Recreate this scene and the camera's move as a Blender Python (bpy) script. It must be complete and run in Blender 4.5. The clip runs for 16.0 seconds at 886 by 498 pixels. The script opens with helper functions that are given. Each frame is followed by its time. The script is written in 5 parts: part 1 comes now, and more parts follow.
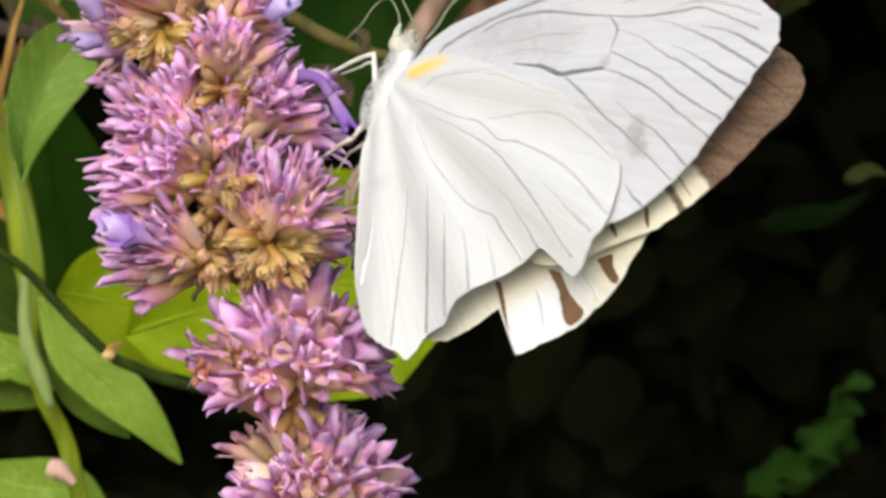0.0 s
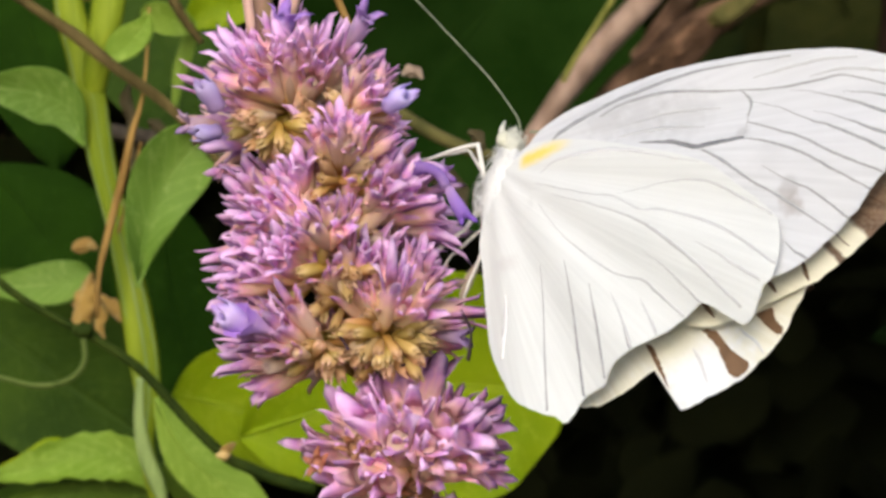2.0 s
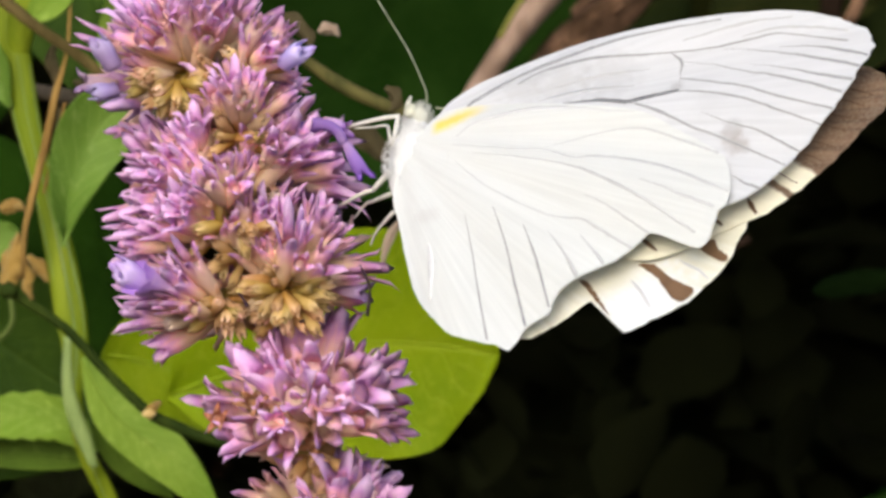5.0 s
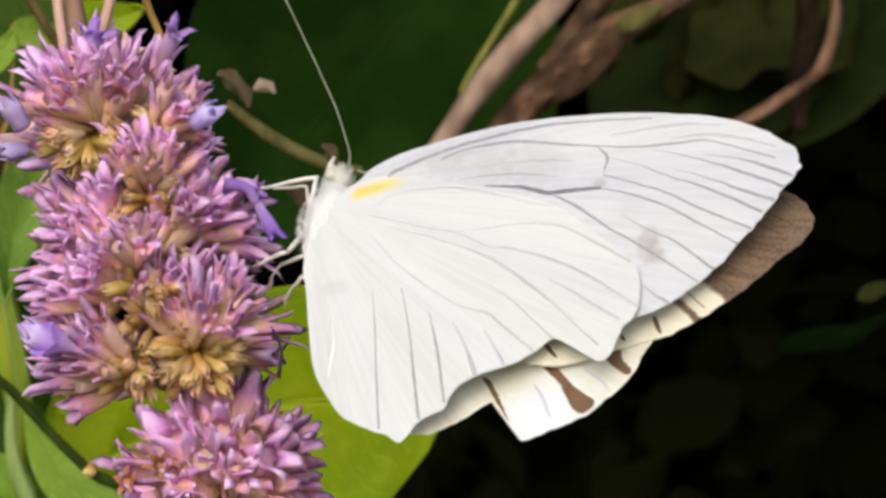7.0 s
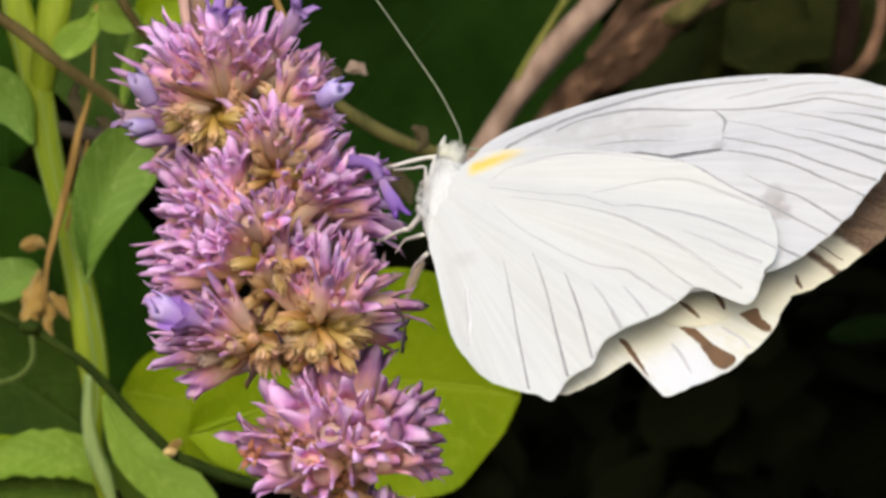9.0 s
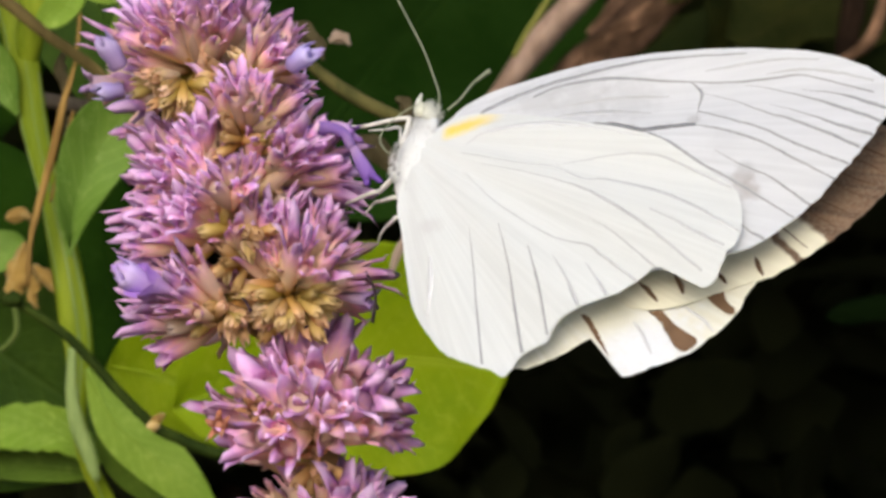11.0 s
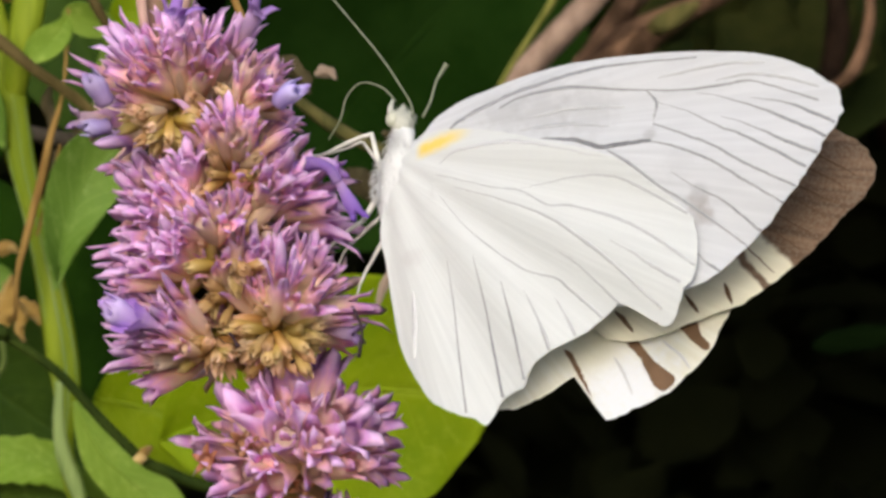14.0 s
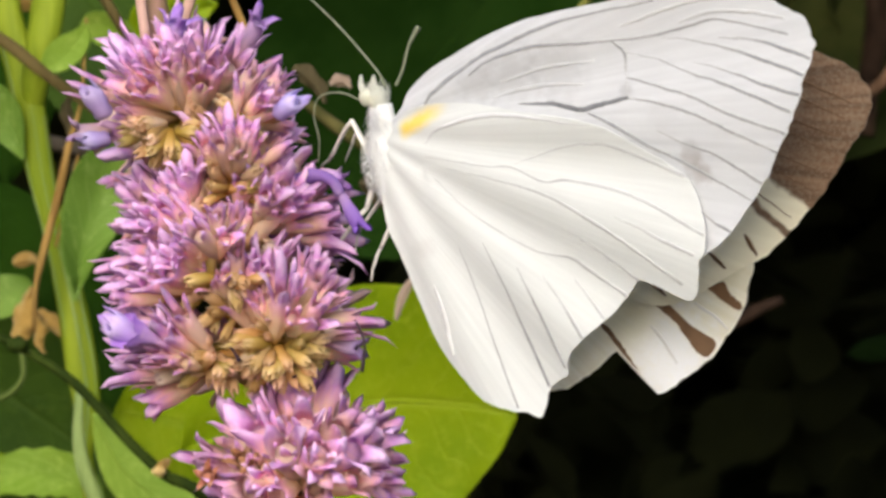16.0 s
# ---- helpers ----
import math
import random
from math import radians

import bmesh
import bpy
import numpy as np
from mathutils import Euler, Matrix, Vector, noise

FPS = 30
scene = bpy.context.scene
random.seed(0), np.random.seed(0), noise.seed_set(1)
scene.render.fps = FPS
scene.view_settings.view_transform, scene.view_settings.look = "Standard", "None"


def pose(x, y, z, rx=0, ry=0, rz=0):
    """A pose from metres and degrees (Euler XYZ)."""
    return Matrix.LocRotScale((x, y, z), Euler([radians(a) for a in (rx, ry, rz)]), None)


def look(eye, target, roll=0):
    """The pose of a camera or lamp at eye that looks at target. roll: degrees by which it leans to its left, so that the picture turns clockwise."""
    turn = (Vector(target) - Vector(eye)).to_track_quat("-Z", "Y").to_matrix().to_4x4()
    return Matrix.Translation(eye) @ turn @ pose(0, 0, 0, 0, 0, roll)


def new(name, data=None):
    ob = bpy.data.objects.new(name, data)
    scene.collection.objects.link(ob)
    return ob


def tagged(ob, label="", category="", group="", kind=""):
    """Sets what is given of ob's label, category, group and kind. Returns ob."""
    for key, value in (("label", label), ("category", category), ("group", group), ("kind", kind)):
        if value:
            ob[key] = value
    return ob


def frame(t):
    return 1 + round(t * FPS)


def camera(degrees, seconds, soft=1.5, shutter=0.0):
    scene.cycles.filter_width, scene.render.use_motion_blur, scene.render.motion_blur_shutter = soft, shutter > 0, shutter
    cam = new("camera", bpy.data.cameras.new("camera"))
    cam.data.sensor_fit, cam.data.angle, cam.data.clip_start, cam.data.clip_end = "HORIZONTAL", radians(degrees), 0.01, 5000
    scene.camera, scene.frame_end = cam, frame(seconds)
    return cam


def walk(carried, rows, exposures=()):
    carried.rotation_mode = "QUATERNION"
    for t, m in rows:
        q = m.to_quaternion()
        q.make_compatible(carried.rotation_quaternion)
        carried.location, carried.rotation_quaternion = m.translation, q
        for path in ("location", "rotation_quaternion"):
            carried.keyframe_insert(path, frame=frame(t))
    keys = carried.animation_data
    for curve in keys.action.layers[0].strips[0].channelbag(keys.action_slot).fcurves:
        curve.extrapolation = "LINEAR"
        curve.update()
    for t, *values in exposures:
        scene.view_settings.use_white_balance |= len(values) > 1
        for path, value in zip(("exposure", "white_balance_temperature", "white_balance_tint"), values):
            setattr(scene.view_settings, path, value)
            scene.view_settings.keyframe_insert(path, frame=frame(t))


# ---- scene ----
cam = camera(18, 16.0, soft=3.1)
cam.data.dof.use_dof = True
cam.data.dof.focus_distance = 0.2
cam.data.dof.aperture_fstop = 105
walk(cam, [
    (0, look((-0.00293, -0.19874, 0.75381), (-0.00080, 0.00117, 0.74829), 0.06)),
    (0.5, look((0.00258, -0.19816, 0.75512), (0.00202, 0.00180, 0.75110), 0.29)),
    (1, look((0.00485, -0.19827, 0.75330), (0.00211, 0.00171, 0.75397), 0.07)),
    (1.5, look((0.00019, -0.19782, 0.75176), (-0.00668, 0.00204, 0.75440), 0.35)),
    (2, look((-0.00330, -0.19950, 0.75094), (-0.00906, 0.00038, 0.75483), 0.28)),
    (2.5, look((-0.00071, -0.19965, 0.74966), (-0.00701, 0.00024, 0.75171), -0.24)),
    (3, look((0.00185, -0.20045, 0.74967), (-0.00501, -0.00058, 0.75177), -0.37)),
    (3.5, look((0.00064, -0.20079, 0.75032), (-0.00591, -0.00091, 0.75251), -0.24)),
    (4, look((0.00020, -0.20100, 0.75129), (-0.00400, -0.00105, 0.75203), -0.33)),
    (4.2, look((0.00049, -0.20113, 0.75057), (-0.00337, -0.00117, 0.75154), -0.39)),
    (6.3, look((0.00938, -0.19784, 0.75136), (0.00158, 0.00201, 0.75241), -0.04)),
    (6.5, look((0.01016, -0.19864, 0.75161), (0.00267, 0.00120, 0.75400), -0.03)),
    (7, look((0.01114, -0.19821, 0.75164), (0.00429, 0.00162, 0.75600), -0.19)),
    (7.5, look((0.00858, -0.19826, 0.75058), (0.00123, 0.00155, 0.75529), -0.08)),
    (8, look((0.00261, -0.19863, 0.75089), (-0.00559, 0.00113, 0.75611), -0.13)),
    (8.5, look((0.00265, -0.19945, 0.75102), (-0.00318, 0.00041, 0.75580), -0.10)),
    (9, look((0.00000, -0.20000, 0.75000), (-0.00435, -0.00009, 0.75434), 0.17)),
    (9.5, look((-0.00067, -0.20041, 0.74984), (-0.00413, -0.00049, 0.75444), 0.25)),
    (10, look((0.00029, -0.20021, 0.74880), (-0.00322, -0.00027, 0.75224), 0.18)),
    (10.2, look((0.00212, -0.19945, 0.74890), (-0.00212, 0.00048, 0.75189), 0.34)),
    (12.3, look((0.00431, -0.19632, 0.74831), (-0.00326, 0.00344, 0.75455), 0.42)),
    (12.5, look((0.00263, -0.19717, 0.74844), (-0.00453, 0.00259, 0.75512), 0.40)),
    (13, look((-0.00064, -0.19903, 0.75014), (-0.00635, 0.00078, 0.75691), 0.49)),
    (13.5, look((0.00327, -0.19908, 0.75142), (-0.00181, 0.00079, 0.75666), 0.40)),
    (14, look((0.00385, -0.19809, 0.74928), (-0.00143, 0.00177, 0.75465), 0.40)),
    (14.5, look((0.00539, -0.19590, 0.74737), (-0.00065, 0.00396, 0.75179), 0.11)),
    (15, look((0.00986, -0.19502, 0.74574), (0.00412, 0.00484, 0.75032), 0.04)),
    (15.5, look((0.01108, -0.19465, 0.74849), (0.00322, 0.00516, 0.75218), 0.42)),
    (16, look((0.00796, -0.19511, 0.75008), (-0.00192, 0.00457, 0.75560), 0.22)),
], exposures=[(0, 0.08), (0.5, 0.01), (2, 0.02), (3, 0.03), (4, 0.06), (6.5, -0.10), (8, -0.13), (12.5, -0.11), (14, -0.16), (15, -0.10), (15.5, 0.1), (16, 0.14)])

# ---- light ----
SUN_UP, SUN_TURN = 31, 190
world = bpy.data.worlds.new("sky")
scene.world = world
world.use_nodes = True
wn = world.node_tree
sky = wn.nodes.new("ShaderNodeTexSky")
sky.sky_type, sky.sun_disc = "NISHITA", False
sky.sun_elevation, sky.sun_rotation = radians(SUN_UP), radians(SUN_TURN)
sky.dust_density = 3.0
wn.links.new(sky.outputs["Color"], wn.nodes["Background"].inputs["Color"])
wn.nodes["Background"].inputs["Strength"].default_value = 0.24
sun = new("sun", bpy.data.lights.new("sun", "SUN"))
sun.data.energy, sun.data.angle, sun.data.color = 1.35, radians(60), (1.0, 0.95, 0.86)
st, su = radians(SUN_TURN), radians(SUN_UP)
sun.matrix_world = look((math.sin(st) * math.cos(su) * 5, math.cos(st) * math.cos(su) * 5, 0.75 + math.sin(su) * 5), (0, 0, 0.75))


# ---- materials ----
def material(name, rough=0.6, thin=0.0, sheen=0.0, gloss=0.4):
    """A principled material. Returns it, its node tree, the shader and the colour socket to feed. thin: the share of light let through."""
    m = bpy.data.materials.new(name)
    m.use_nodes = True
    t = m.node_tree
    b = t.nodes["Principled BSDF"]
    b.inputs["Roughness"].default_value = rough
    b.inputs["Specular IOR Level"].default_value = gloss
    b.inputs["Sheen Weight"].default_value = sheen
    feeds = [b.inputs["Base Color"]]
    if thin:
        tr = t.nodes.new("ShaderNodeBsdfTranslucent")
        mix = t.nodes.new("ShaderNodeMixShader")
        mix.inputs["Fac"].default_value = thin
        t.links.new(b.outputs[0], mix.inputs[1])
        t.links.new(tr.outputs[0], mix.inputs[2])
        t.links.new(mix.outputs[0], t.nodes["Material Output"].inputs["Surface"])
        feeds.append(tr.inputs["Color"])
    return m, t, b, feeds


def feed(t, socket, feeds):
    for f in feeds:
        t.links.new(socket, f)


def coords(t, kind="Object", scale=(1, 1, 1)):
    c = t.nodes.new("ShaderNodeTexCoord")
    mp = t.nodes.new("ShaderNodeMapping")
    mp.inputs["Scale"].default_value = scale
    t.links.new(c.outputs[kind], mp.inputs["Vector"])
    return mp.outputs["Vector"]


def noise_tex(t, vec, scale, detail=4.0, rough=0.55):
    n = t.nodes.new("ShaderNodeTexNoise")
    n.inputs["Scale"].default_value, n.inputs["Detail"].default_value, n.inputs["Roughness"].default_value = scale, detail, rough
    if vec is not None:
        t.links.new(vec, n.inputs["Vector"])
    return n.outputs["Fac"]


def ramp(t, fac, stops):
    r = t.nodes.new("ShaderNodeValToRGB")
    el = r.color_ramp.elements
    while len(el) < len(stops):
        el.new(0.5)
    for e, (p, c) in zip(el, stops):
        e.position, e.color = p, (*c, 1)
    if fac is not None:
        t.links.new(fac, r.inputs["Fac"])
    return r.outputs["Color"]


def mixed(t, fac, a, b, kind="MIX"):
    n = t.nodes.new("ShaderNodeMix")
    n.data_type, n.blend_type = "RGBA", kind
    for s, v in ((n.inputs["Factor"], fac), (n.inputs[6], a), (n.inputs[7], b)):
        if isinstance(v, (int, float)):
            s.default_value = v
        elif isinstance(v, tuple):
            s.default_value = (*v, 1)
        else:
            t.links.new(v, s)
    return n.outputs[2]


def calc(t, op, a, b=None, c=None):
    n = t.nodes.new("ShaderNodeMath")
    n.operation = op
    for s, v in zip(n.inputs, (a, b, c)):
        if v is None:
            continue
        if isinstance(v, (int, float)):
            s.default_value = v
        else:
            t.links.new(v, s)
    return n.outputs[0]


def span(t, v, a, b, lo=0.0, hi=1.0):
    n = t.nodes.new("ShaderNodeMapRange")
    n.interpolation_type = "SMOOTHSTEP"
    for s, x in zip(n.inputs, (v, a, b, lo, hi)):
        if isinstance(x, (int, float)):
            s.default_value = x
        else:
            t.links.new(x, s)
    return n.outputs[0]


def bump(t, b, height, strength=0.3, distance=0.0002):
    n = t.nodes.new("ShaderNodeBump")
    n.inputs["Strength"].default_value, n.inputs["Distance"].default_value = strength, distance
    t.links.new(height, n.inputs["Height"])
    t.links.new(n.outputs[0], b.inputs["Normal"])


def split(t, vec):
    s = t.nodes.new("ShaderNodeSeparateXYZ")
    t.links.new(vec, s.inputs[0])
    return s.outputs


def random_of(t):
    return t.nodes.new("ShaderNodeObjectInfo").outputs["Random"]


def plain(name, a, b_, rough=0.6, scale=900, thin=0.0, sheen=0.0):
    m, t, b, feeds = material(name, rough, thin, sheen)
    n = noise_tex(t, coords(t), scale, 3)
    feed(t, mixed(t, n, a, b_), feeds)
    bump(t, b, n, 0.3, 0.0001)
    return m


def floret_material(name, stops, top, shift=0.22, pales=1.0):
    """Colour that runs along a floret from its base to its tip, each floret a little different."""
    m, t, b, feeds = material(name, 0.72, 0.28, 0.0, 0.15)
    vec = coords(t)
    x, y, z = split(t, vec)
    rnd = random_of(t)
    fine = noise_tex(t, coords(t, "Object", (2600, 2600, 420)), 1.0, 3)
    patch = noise_tex(t, vec, 700, 3)
    f = calc(t, "DIVIDE", z, top)
    f = calc(t, "ADD", f, calc(t, "MULTIPLY", calc(t, "SUBTRACT", fine, 0.5), 0.30))
    f = calc(t, "ADD", f, calc(t, "MULTIPLY", calc(t, "SUBTRACT", rnd, 0.5), shift))
    col = ramp(t, f, stops)
    pale = calc(t, "MULTIPLY", span(t, calc(t, "FRACT", calc(t, "MULTIPLY", rnd, 13.7)), 0.50, 1.0), span(t, f, 0.87, 0.45))
    col = mixed(t, calc(t, "MULTIPLY", calc(t, "MAXIMUM", span(t, patch, 0.5, 0.8, 0, 0.6), calc(t, "MULTIPLY", pale, 0.8)), pales), col, (0.96, 0.80, 0.69))
    h = t.nodes.new("ShaderNodeHueSaturation")
    t.links.new(col, h.inputs["Color"])
    h.inputs["Saturation"].default_value = 1.10
    t.links.new(span(t, rnd, 0, 1, 0.80, 1.24), h.inputs["Value"])
    t.links.new(span(t, calc(t, "FRACT", calc(t, "MULTIPLY", rnd, 7.3)), 0, 1, 0.478, 0.518), h.inputs["Hue"])
    feed(t, h.outputs[0], feeds)
    bump(t, b, fine, 0.5, 0.0001)
    return m


PINK = floret_material("pink_calyx", [(0.0, (0.44, 0.30, 0.08)), (0.12, (0.70, 0.50, 0.21)), (0.28, (0.96, 0.77, 0.51)), (0.54, (0.97, 0.73, 0.55)), (0.72, (0.84, 0.49, 0.58)), (0.88, (0.61, 0.32, 0.64)), (1.0, (0.73, 0.50, 0.76))], 0.0058)
BUD = floret_material("pale_bud", [(0.0, (0.58, 0.45, 0.18)), (0.3, (0.96, 0.78, 0.60)), (0.7, (0.97, 0.79, 0.71)), (1.0, (0.78, 0.52, 0.74))], 0.0050)
OLIVE = floret_material("olive_calyx", [(0.0, (0.35, 0.225, 0.065)), (0.4, (0.44, 0.295, 0.10)), (0.75, (0.53, 0.37, 0.165)), (1.0, (0.64, 0.47, 0.29))], 0.0034, pales=0.2)
YOUNG = floret_material("pale_calyx", [(0.0, (0.36, 0.235, 0.07)), (0.4, (0.52, 0.36, 0.15)), (0.75, (0.65, 0.47, 0.28)), (1.0, (0.78, 0.57, 0.48))], 0.0034)
VIOLET = floret_material("violet_corolla", [(0.0, (0.74, 0.48, 0.54)), (0.3, (0.66, 0.47, 0.68)), (0.65, (0.56, 0.39, 0.68)), (1.0, (0.38, 0.22, 0.58))], 0.0052, 0.5, 0.5)
DEEP = floret_material("deep_violet_corolla", [(0.0, (0.44, 0.31, 0.54)), (0.4, (0.30, 0.19, 0.56)), (1.0, (0.21, 0.12, 0.48))], 0.0052, 0.2, 0.2)
HOOD = floret_material("pale_lavender_petal", [(0.0, (0.46, 0.32, 0.58)), (0.4, (0.52, 0.40, 0.74)), (0.75, (0.63, 0.53, 0.82)), (1.0, (0.46, 0.32, 0.66))], 0.0030, 0.1, 0.3)
RUST = floret_material("withered_calyx", [(0.0, (0.36, 0.22, 0.12)), (0.5, (0.54, 0.29, 0.19)), (1.0, (0.50, 0.24, 0.14))], 0.004)


def leaf_material(name, base, pale, deep, rough=0.5, thin=0.3, veins=9.0, contrast=0.5, gloss=0.35):
    """A leaf: pale midrib and side veins, mottled blade. The blade's own coordinates run from base to tip and from edge to edge."""
    m, t, b, feeds = material(name, rough, thin, 0.0 if gloss < 0.2 else 0.15, gloss)
    u, v, _ = split(t, coords(t, "UV"))
    away = calc(t, "ABSOLUTE", calc(t, "SUBTRACT", v, 0.5))
    vec = coords(t)
    big, small = noise_tex(t, vec, 90, 3), noise_tex(t, vec, 900, 4)
    col = mixed(t, span(t, big, 0.3, 0.7), deep, base)
    col = mixed(t, span(t, small, 0.5, 0.75, 0, 0.35), col, pale)
    wander = calc(t, "MULTIPLY", calc(t, "SUBTRACT", noise_tex(t, vec, 320, 3), 0.5), 1.3)
    side = calc(t, "FRACT", calc(t, "ADD", calc(t, "ADD", calc(t, "MULTIPLY", u, veins), calc(t, "MULTIPLY", away, -4.5)), wander))
    line = span(t, calc(t, "ABSOLUTE", calc(t, "SUBTRACT", side, 0.5)), 0.10, 0.0)
    rib = span(t, away, 0.035, 0.005)
    web = calc(t, "MAXIMUM", calc(t, "MULTIPLY", line, 0.45), rib)
    col = mixed(t, calc(t, "MULTIPLY", web, contrast), col, pale)
    feed(t, col, feeds)
    bump(t, b, calc(t, "ADD", calc(t, "MULTIPLY", web, -0.8), small), 0.5, 0.0003)
    return m


LEAF_PALE = leaf_material("pale_green_leaf", (0.25, 0.385, 0.050), (0.42, 0.55, 0.13), (0.16, 0.28, 0.024), contrast=0.45, gloss=0.12)
LEAF_LIME = leaf_material("yellow_green_leaf", (0.30, 0.41, 0.006), (0.40, 0.50, 0.03), (0.21, 0.33, 0.004), thin=0.38, contrast=0.35, gloss=0.15)
# green darkened in its colour to carry the shade behind
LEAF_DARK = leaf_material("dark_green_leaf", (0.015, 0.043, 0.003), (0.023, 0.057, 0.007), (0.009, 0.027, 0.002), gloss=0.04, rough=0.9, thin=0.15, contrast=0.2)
LEAF_COOL = leaf_material("soft_green_leaf", (0.165, 0.28, 0.044), (0.33, 0.46, 0.13), (0.10, 0.195, 0.022), contrast=0.55, gloss=0.15)
# one green in a shaded and a better lit copy, shade in the colour
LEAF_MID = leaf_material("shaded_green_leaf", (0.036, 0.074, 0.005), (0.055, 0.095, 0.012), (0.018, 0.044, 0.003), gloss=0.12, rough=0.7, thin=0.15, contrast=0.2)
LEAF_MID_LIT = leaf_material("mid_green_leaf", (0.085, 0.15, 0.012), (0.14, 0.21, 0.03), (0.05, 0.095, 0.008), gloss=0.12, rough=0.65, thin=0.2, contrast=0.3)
# near-black leaf: the shrub's deep shade is put into its colour
LEAF_SHADE = leaf_material("shade_darkened_leaf", (0.013, 0.016, 0.005), (0.016, 0.019, 0.006), (0.010, 0.013, 0.004), gloss=0.1, rough=0.85, thin=0.1, contrast=0.2)
LEAF_BRACT = leaf_material("pale_dry_bract", (0.36, 0.27, 0.20), (0.47, 0.38, 0.29), (0.25, 0.18, 0.13), rough=0.8, thin=0.2)
# leaf greens and olives dimmed in colour for the shade they hang in
LEAF_DIM = leaf_material("shade_dimmed_green_leaf", (0.015, 0.041, 0.006), (0.022, 0.051, 0.009), (0.008, 0.026, 0.003), gloss=0.02, rough=0.95, thin=0.1, contrast=0.2)
LEAF_OLIVE = leaf_material("shade_dimmed_olive_leaf", (0.030, 0.036, 0.008), (0.055, 0.052, 0.016), (0.013, 0.019, 0.004), gloss=0.08, rough=0.85, thin=0.1, contrast=0.3)
# LEAF_DIM darkened further: deep shade is put into this colour
LEAF_DEEP_SHADE = leaf_material("deep_shade_green_leaf", (0.0027, 0.007, 0.0012), (0.004, 0.009, 0.0016), (0.0016, 0.0045, 0.0008), gloss=0.02, rough=0.95, thin=0.1, contrast=0.2)
LEAF_BACK = leaf_material("shade_dimmed_back_leaf", (0.020, 0.030, 0.007), (0.030, 0.038, 0.012), (0.011, 0.018, 0.004), gloss=0.08, rough=0.85, thin=0.1, contrast=0.25)
LEAF_DULL = leaf_material("dull_dry_bract", (0.085, 0.07, 0.036), (0.14, 0.12, 0.065), (0.05, 0.04, 0.02), rough=0.85, thin=0.1, gloss=0.1)
LEAF_DRY = leaf_material("withered_brown_leaf", (0.40, 0.25, 0.055), (0.58, 0.46, 0.20), (0.22, 0.13, 0.03), rough=0.8, thin=0.25)


def stem_material(name, a, b_, rough=0.6, thin=0.0, grain=(500, 500, 60)):
    m, t, b, feeds = material(name, rough, thin, 0.0, 0.15 if rough < 0.75 else 0.08)
    grainy = noise_tex(t, coords(t, "Object", grain), 1.0, 4)
    spots = noise_tex(t, coords(t), 160, 4)
    col = mixed(t, span(t, grainy, 0.35, 0.68), a, b_)
    col = mixed(t, span(t, spots, 0.5, 0.8, 0, 0.35), col, tuple(0.7 * c for c in a))
    feed(t, col, feeds)
    bump(t, b, grainy, 0.6, 0.0004)
    return m


STEM_GREEN = stem_material("yellow_green_stem", (0.135, 0.195, 0.006), (0.235, 0.305, 0.018), 0.55, 0.12)
STEM_DEEP = stem_material("dark_green_vine", (0.014, 0.026, 0.003), (0.030, 0.048, 0.006), 0.8)
TENDRIL = stem_material("dull_green_tendril", (0.06, 0.095, 0.016), (0.11, 0.15, 0.035), 0.6)
STEM_DRY = stem_material("dry_stalk", (0.17, 0.10, 0.028), (0.29, 0.18, 0.055), 0.8)
TWIG = stem_material("brown_twig", (0.055, 0.042, 0.014), (0.105, 0.08, 0.029), 0.85)
TWIG_GREY = stem_material("grey_twig", (0.07, 0.055, 0.038), (0.12, 0.095, 0.066), 0.85)
# browner bark than BARK, with half shade darkened into its colour
BARK_DIM = stem_material("shade_dimmed_brown_bark", (0.058, 0.034, 0.020), (0.20, 0.118, 0.075), 0.9, 0, (260, 260, 180))
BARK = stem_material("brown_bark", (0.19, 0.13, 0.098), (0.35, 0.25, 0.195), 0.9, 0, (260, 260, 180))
# BARK_DIM once more, with deep shade put into its colour
BARK_SHADE = stem_material("shade_darkened_bark", (0.010, 0.006, 0.004), (0.030, 0.018, 0.012), 0.95, 0, (260, 260, 180))
MOSSY = stem_material("mossy_bark", (0.055, 0.056, 0.018), (0.105, 0.095, 0.032), 0.9)
MOSS_BRIGHT = stem_material("yellow_green_moss", (0.10, 0.11, 0.022), (0.20, 0.20, 0.05), 0.9)
STEM_PALE = stem_material("pale_green_petiole", (0.15, 0.23, 0.065), (0.26, 0.35, 0.12), 0.6, 0.12)
TAN_NODE = stem_material("tan_node", (0.38, 0.26, 0.09), (0.62, 0.46, 0.20), 0.8)
PINK_STEM = stem_material("pinkish_tan_stalk", (0.42, 0.26, 0.20), (0.62, 0.42, 0.36), 0.6, 0.1)
STAMEN = stem_material("dark_purple_thread", (0.03, 0.02, 0.03), (0.07, 0.04, 0.06), 0.6)
SPIKE_STEM = stem_material("purple_stem", (0.20, 0.16, 0.06), (0.32, 0.18, 0.16), 0.6)


def soil_material():
    m, t, b, feeds = material("dark_soil", 0.95)
    vec = coords(t)
    a, c = noise_tex(t, vec, 40, 6), noise_tex(t, vec, 4, 3)
    col = mixed(t, a, (0.02, 0.013, 0.008), (0.055, 0.036, 0.022))
    feed(t, mixed(t, span(t, c, 0.45, 0.7), col, (0.03, 0.035, 0.012)), feeds)
    bump(t, b, a, 0.8, 0.01)
    return m


SOIL = soil_material()


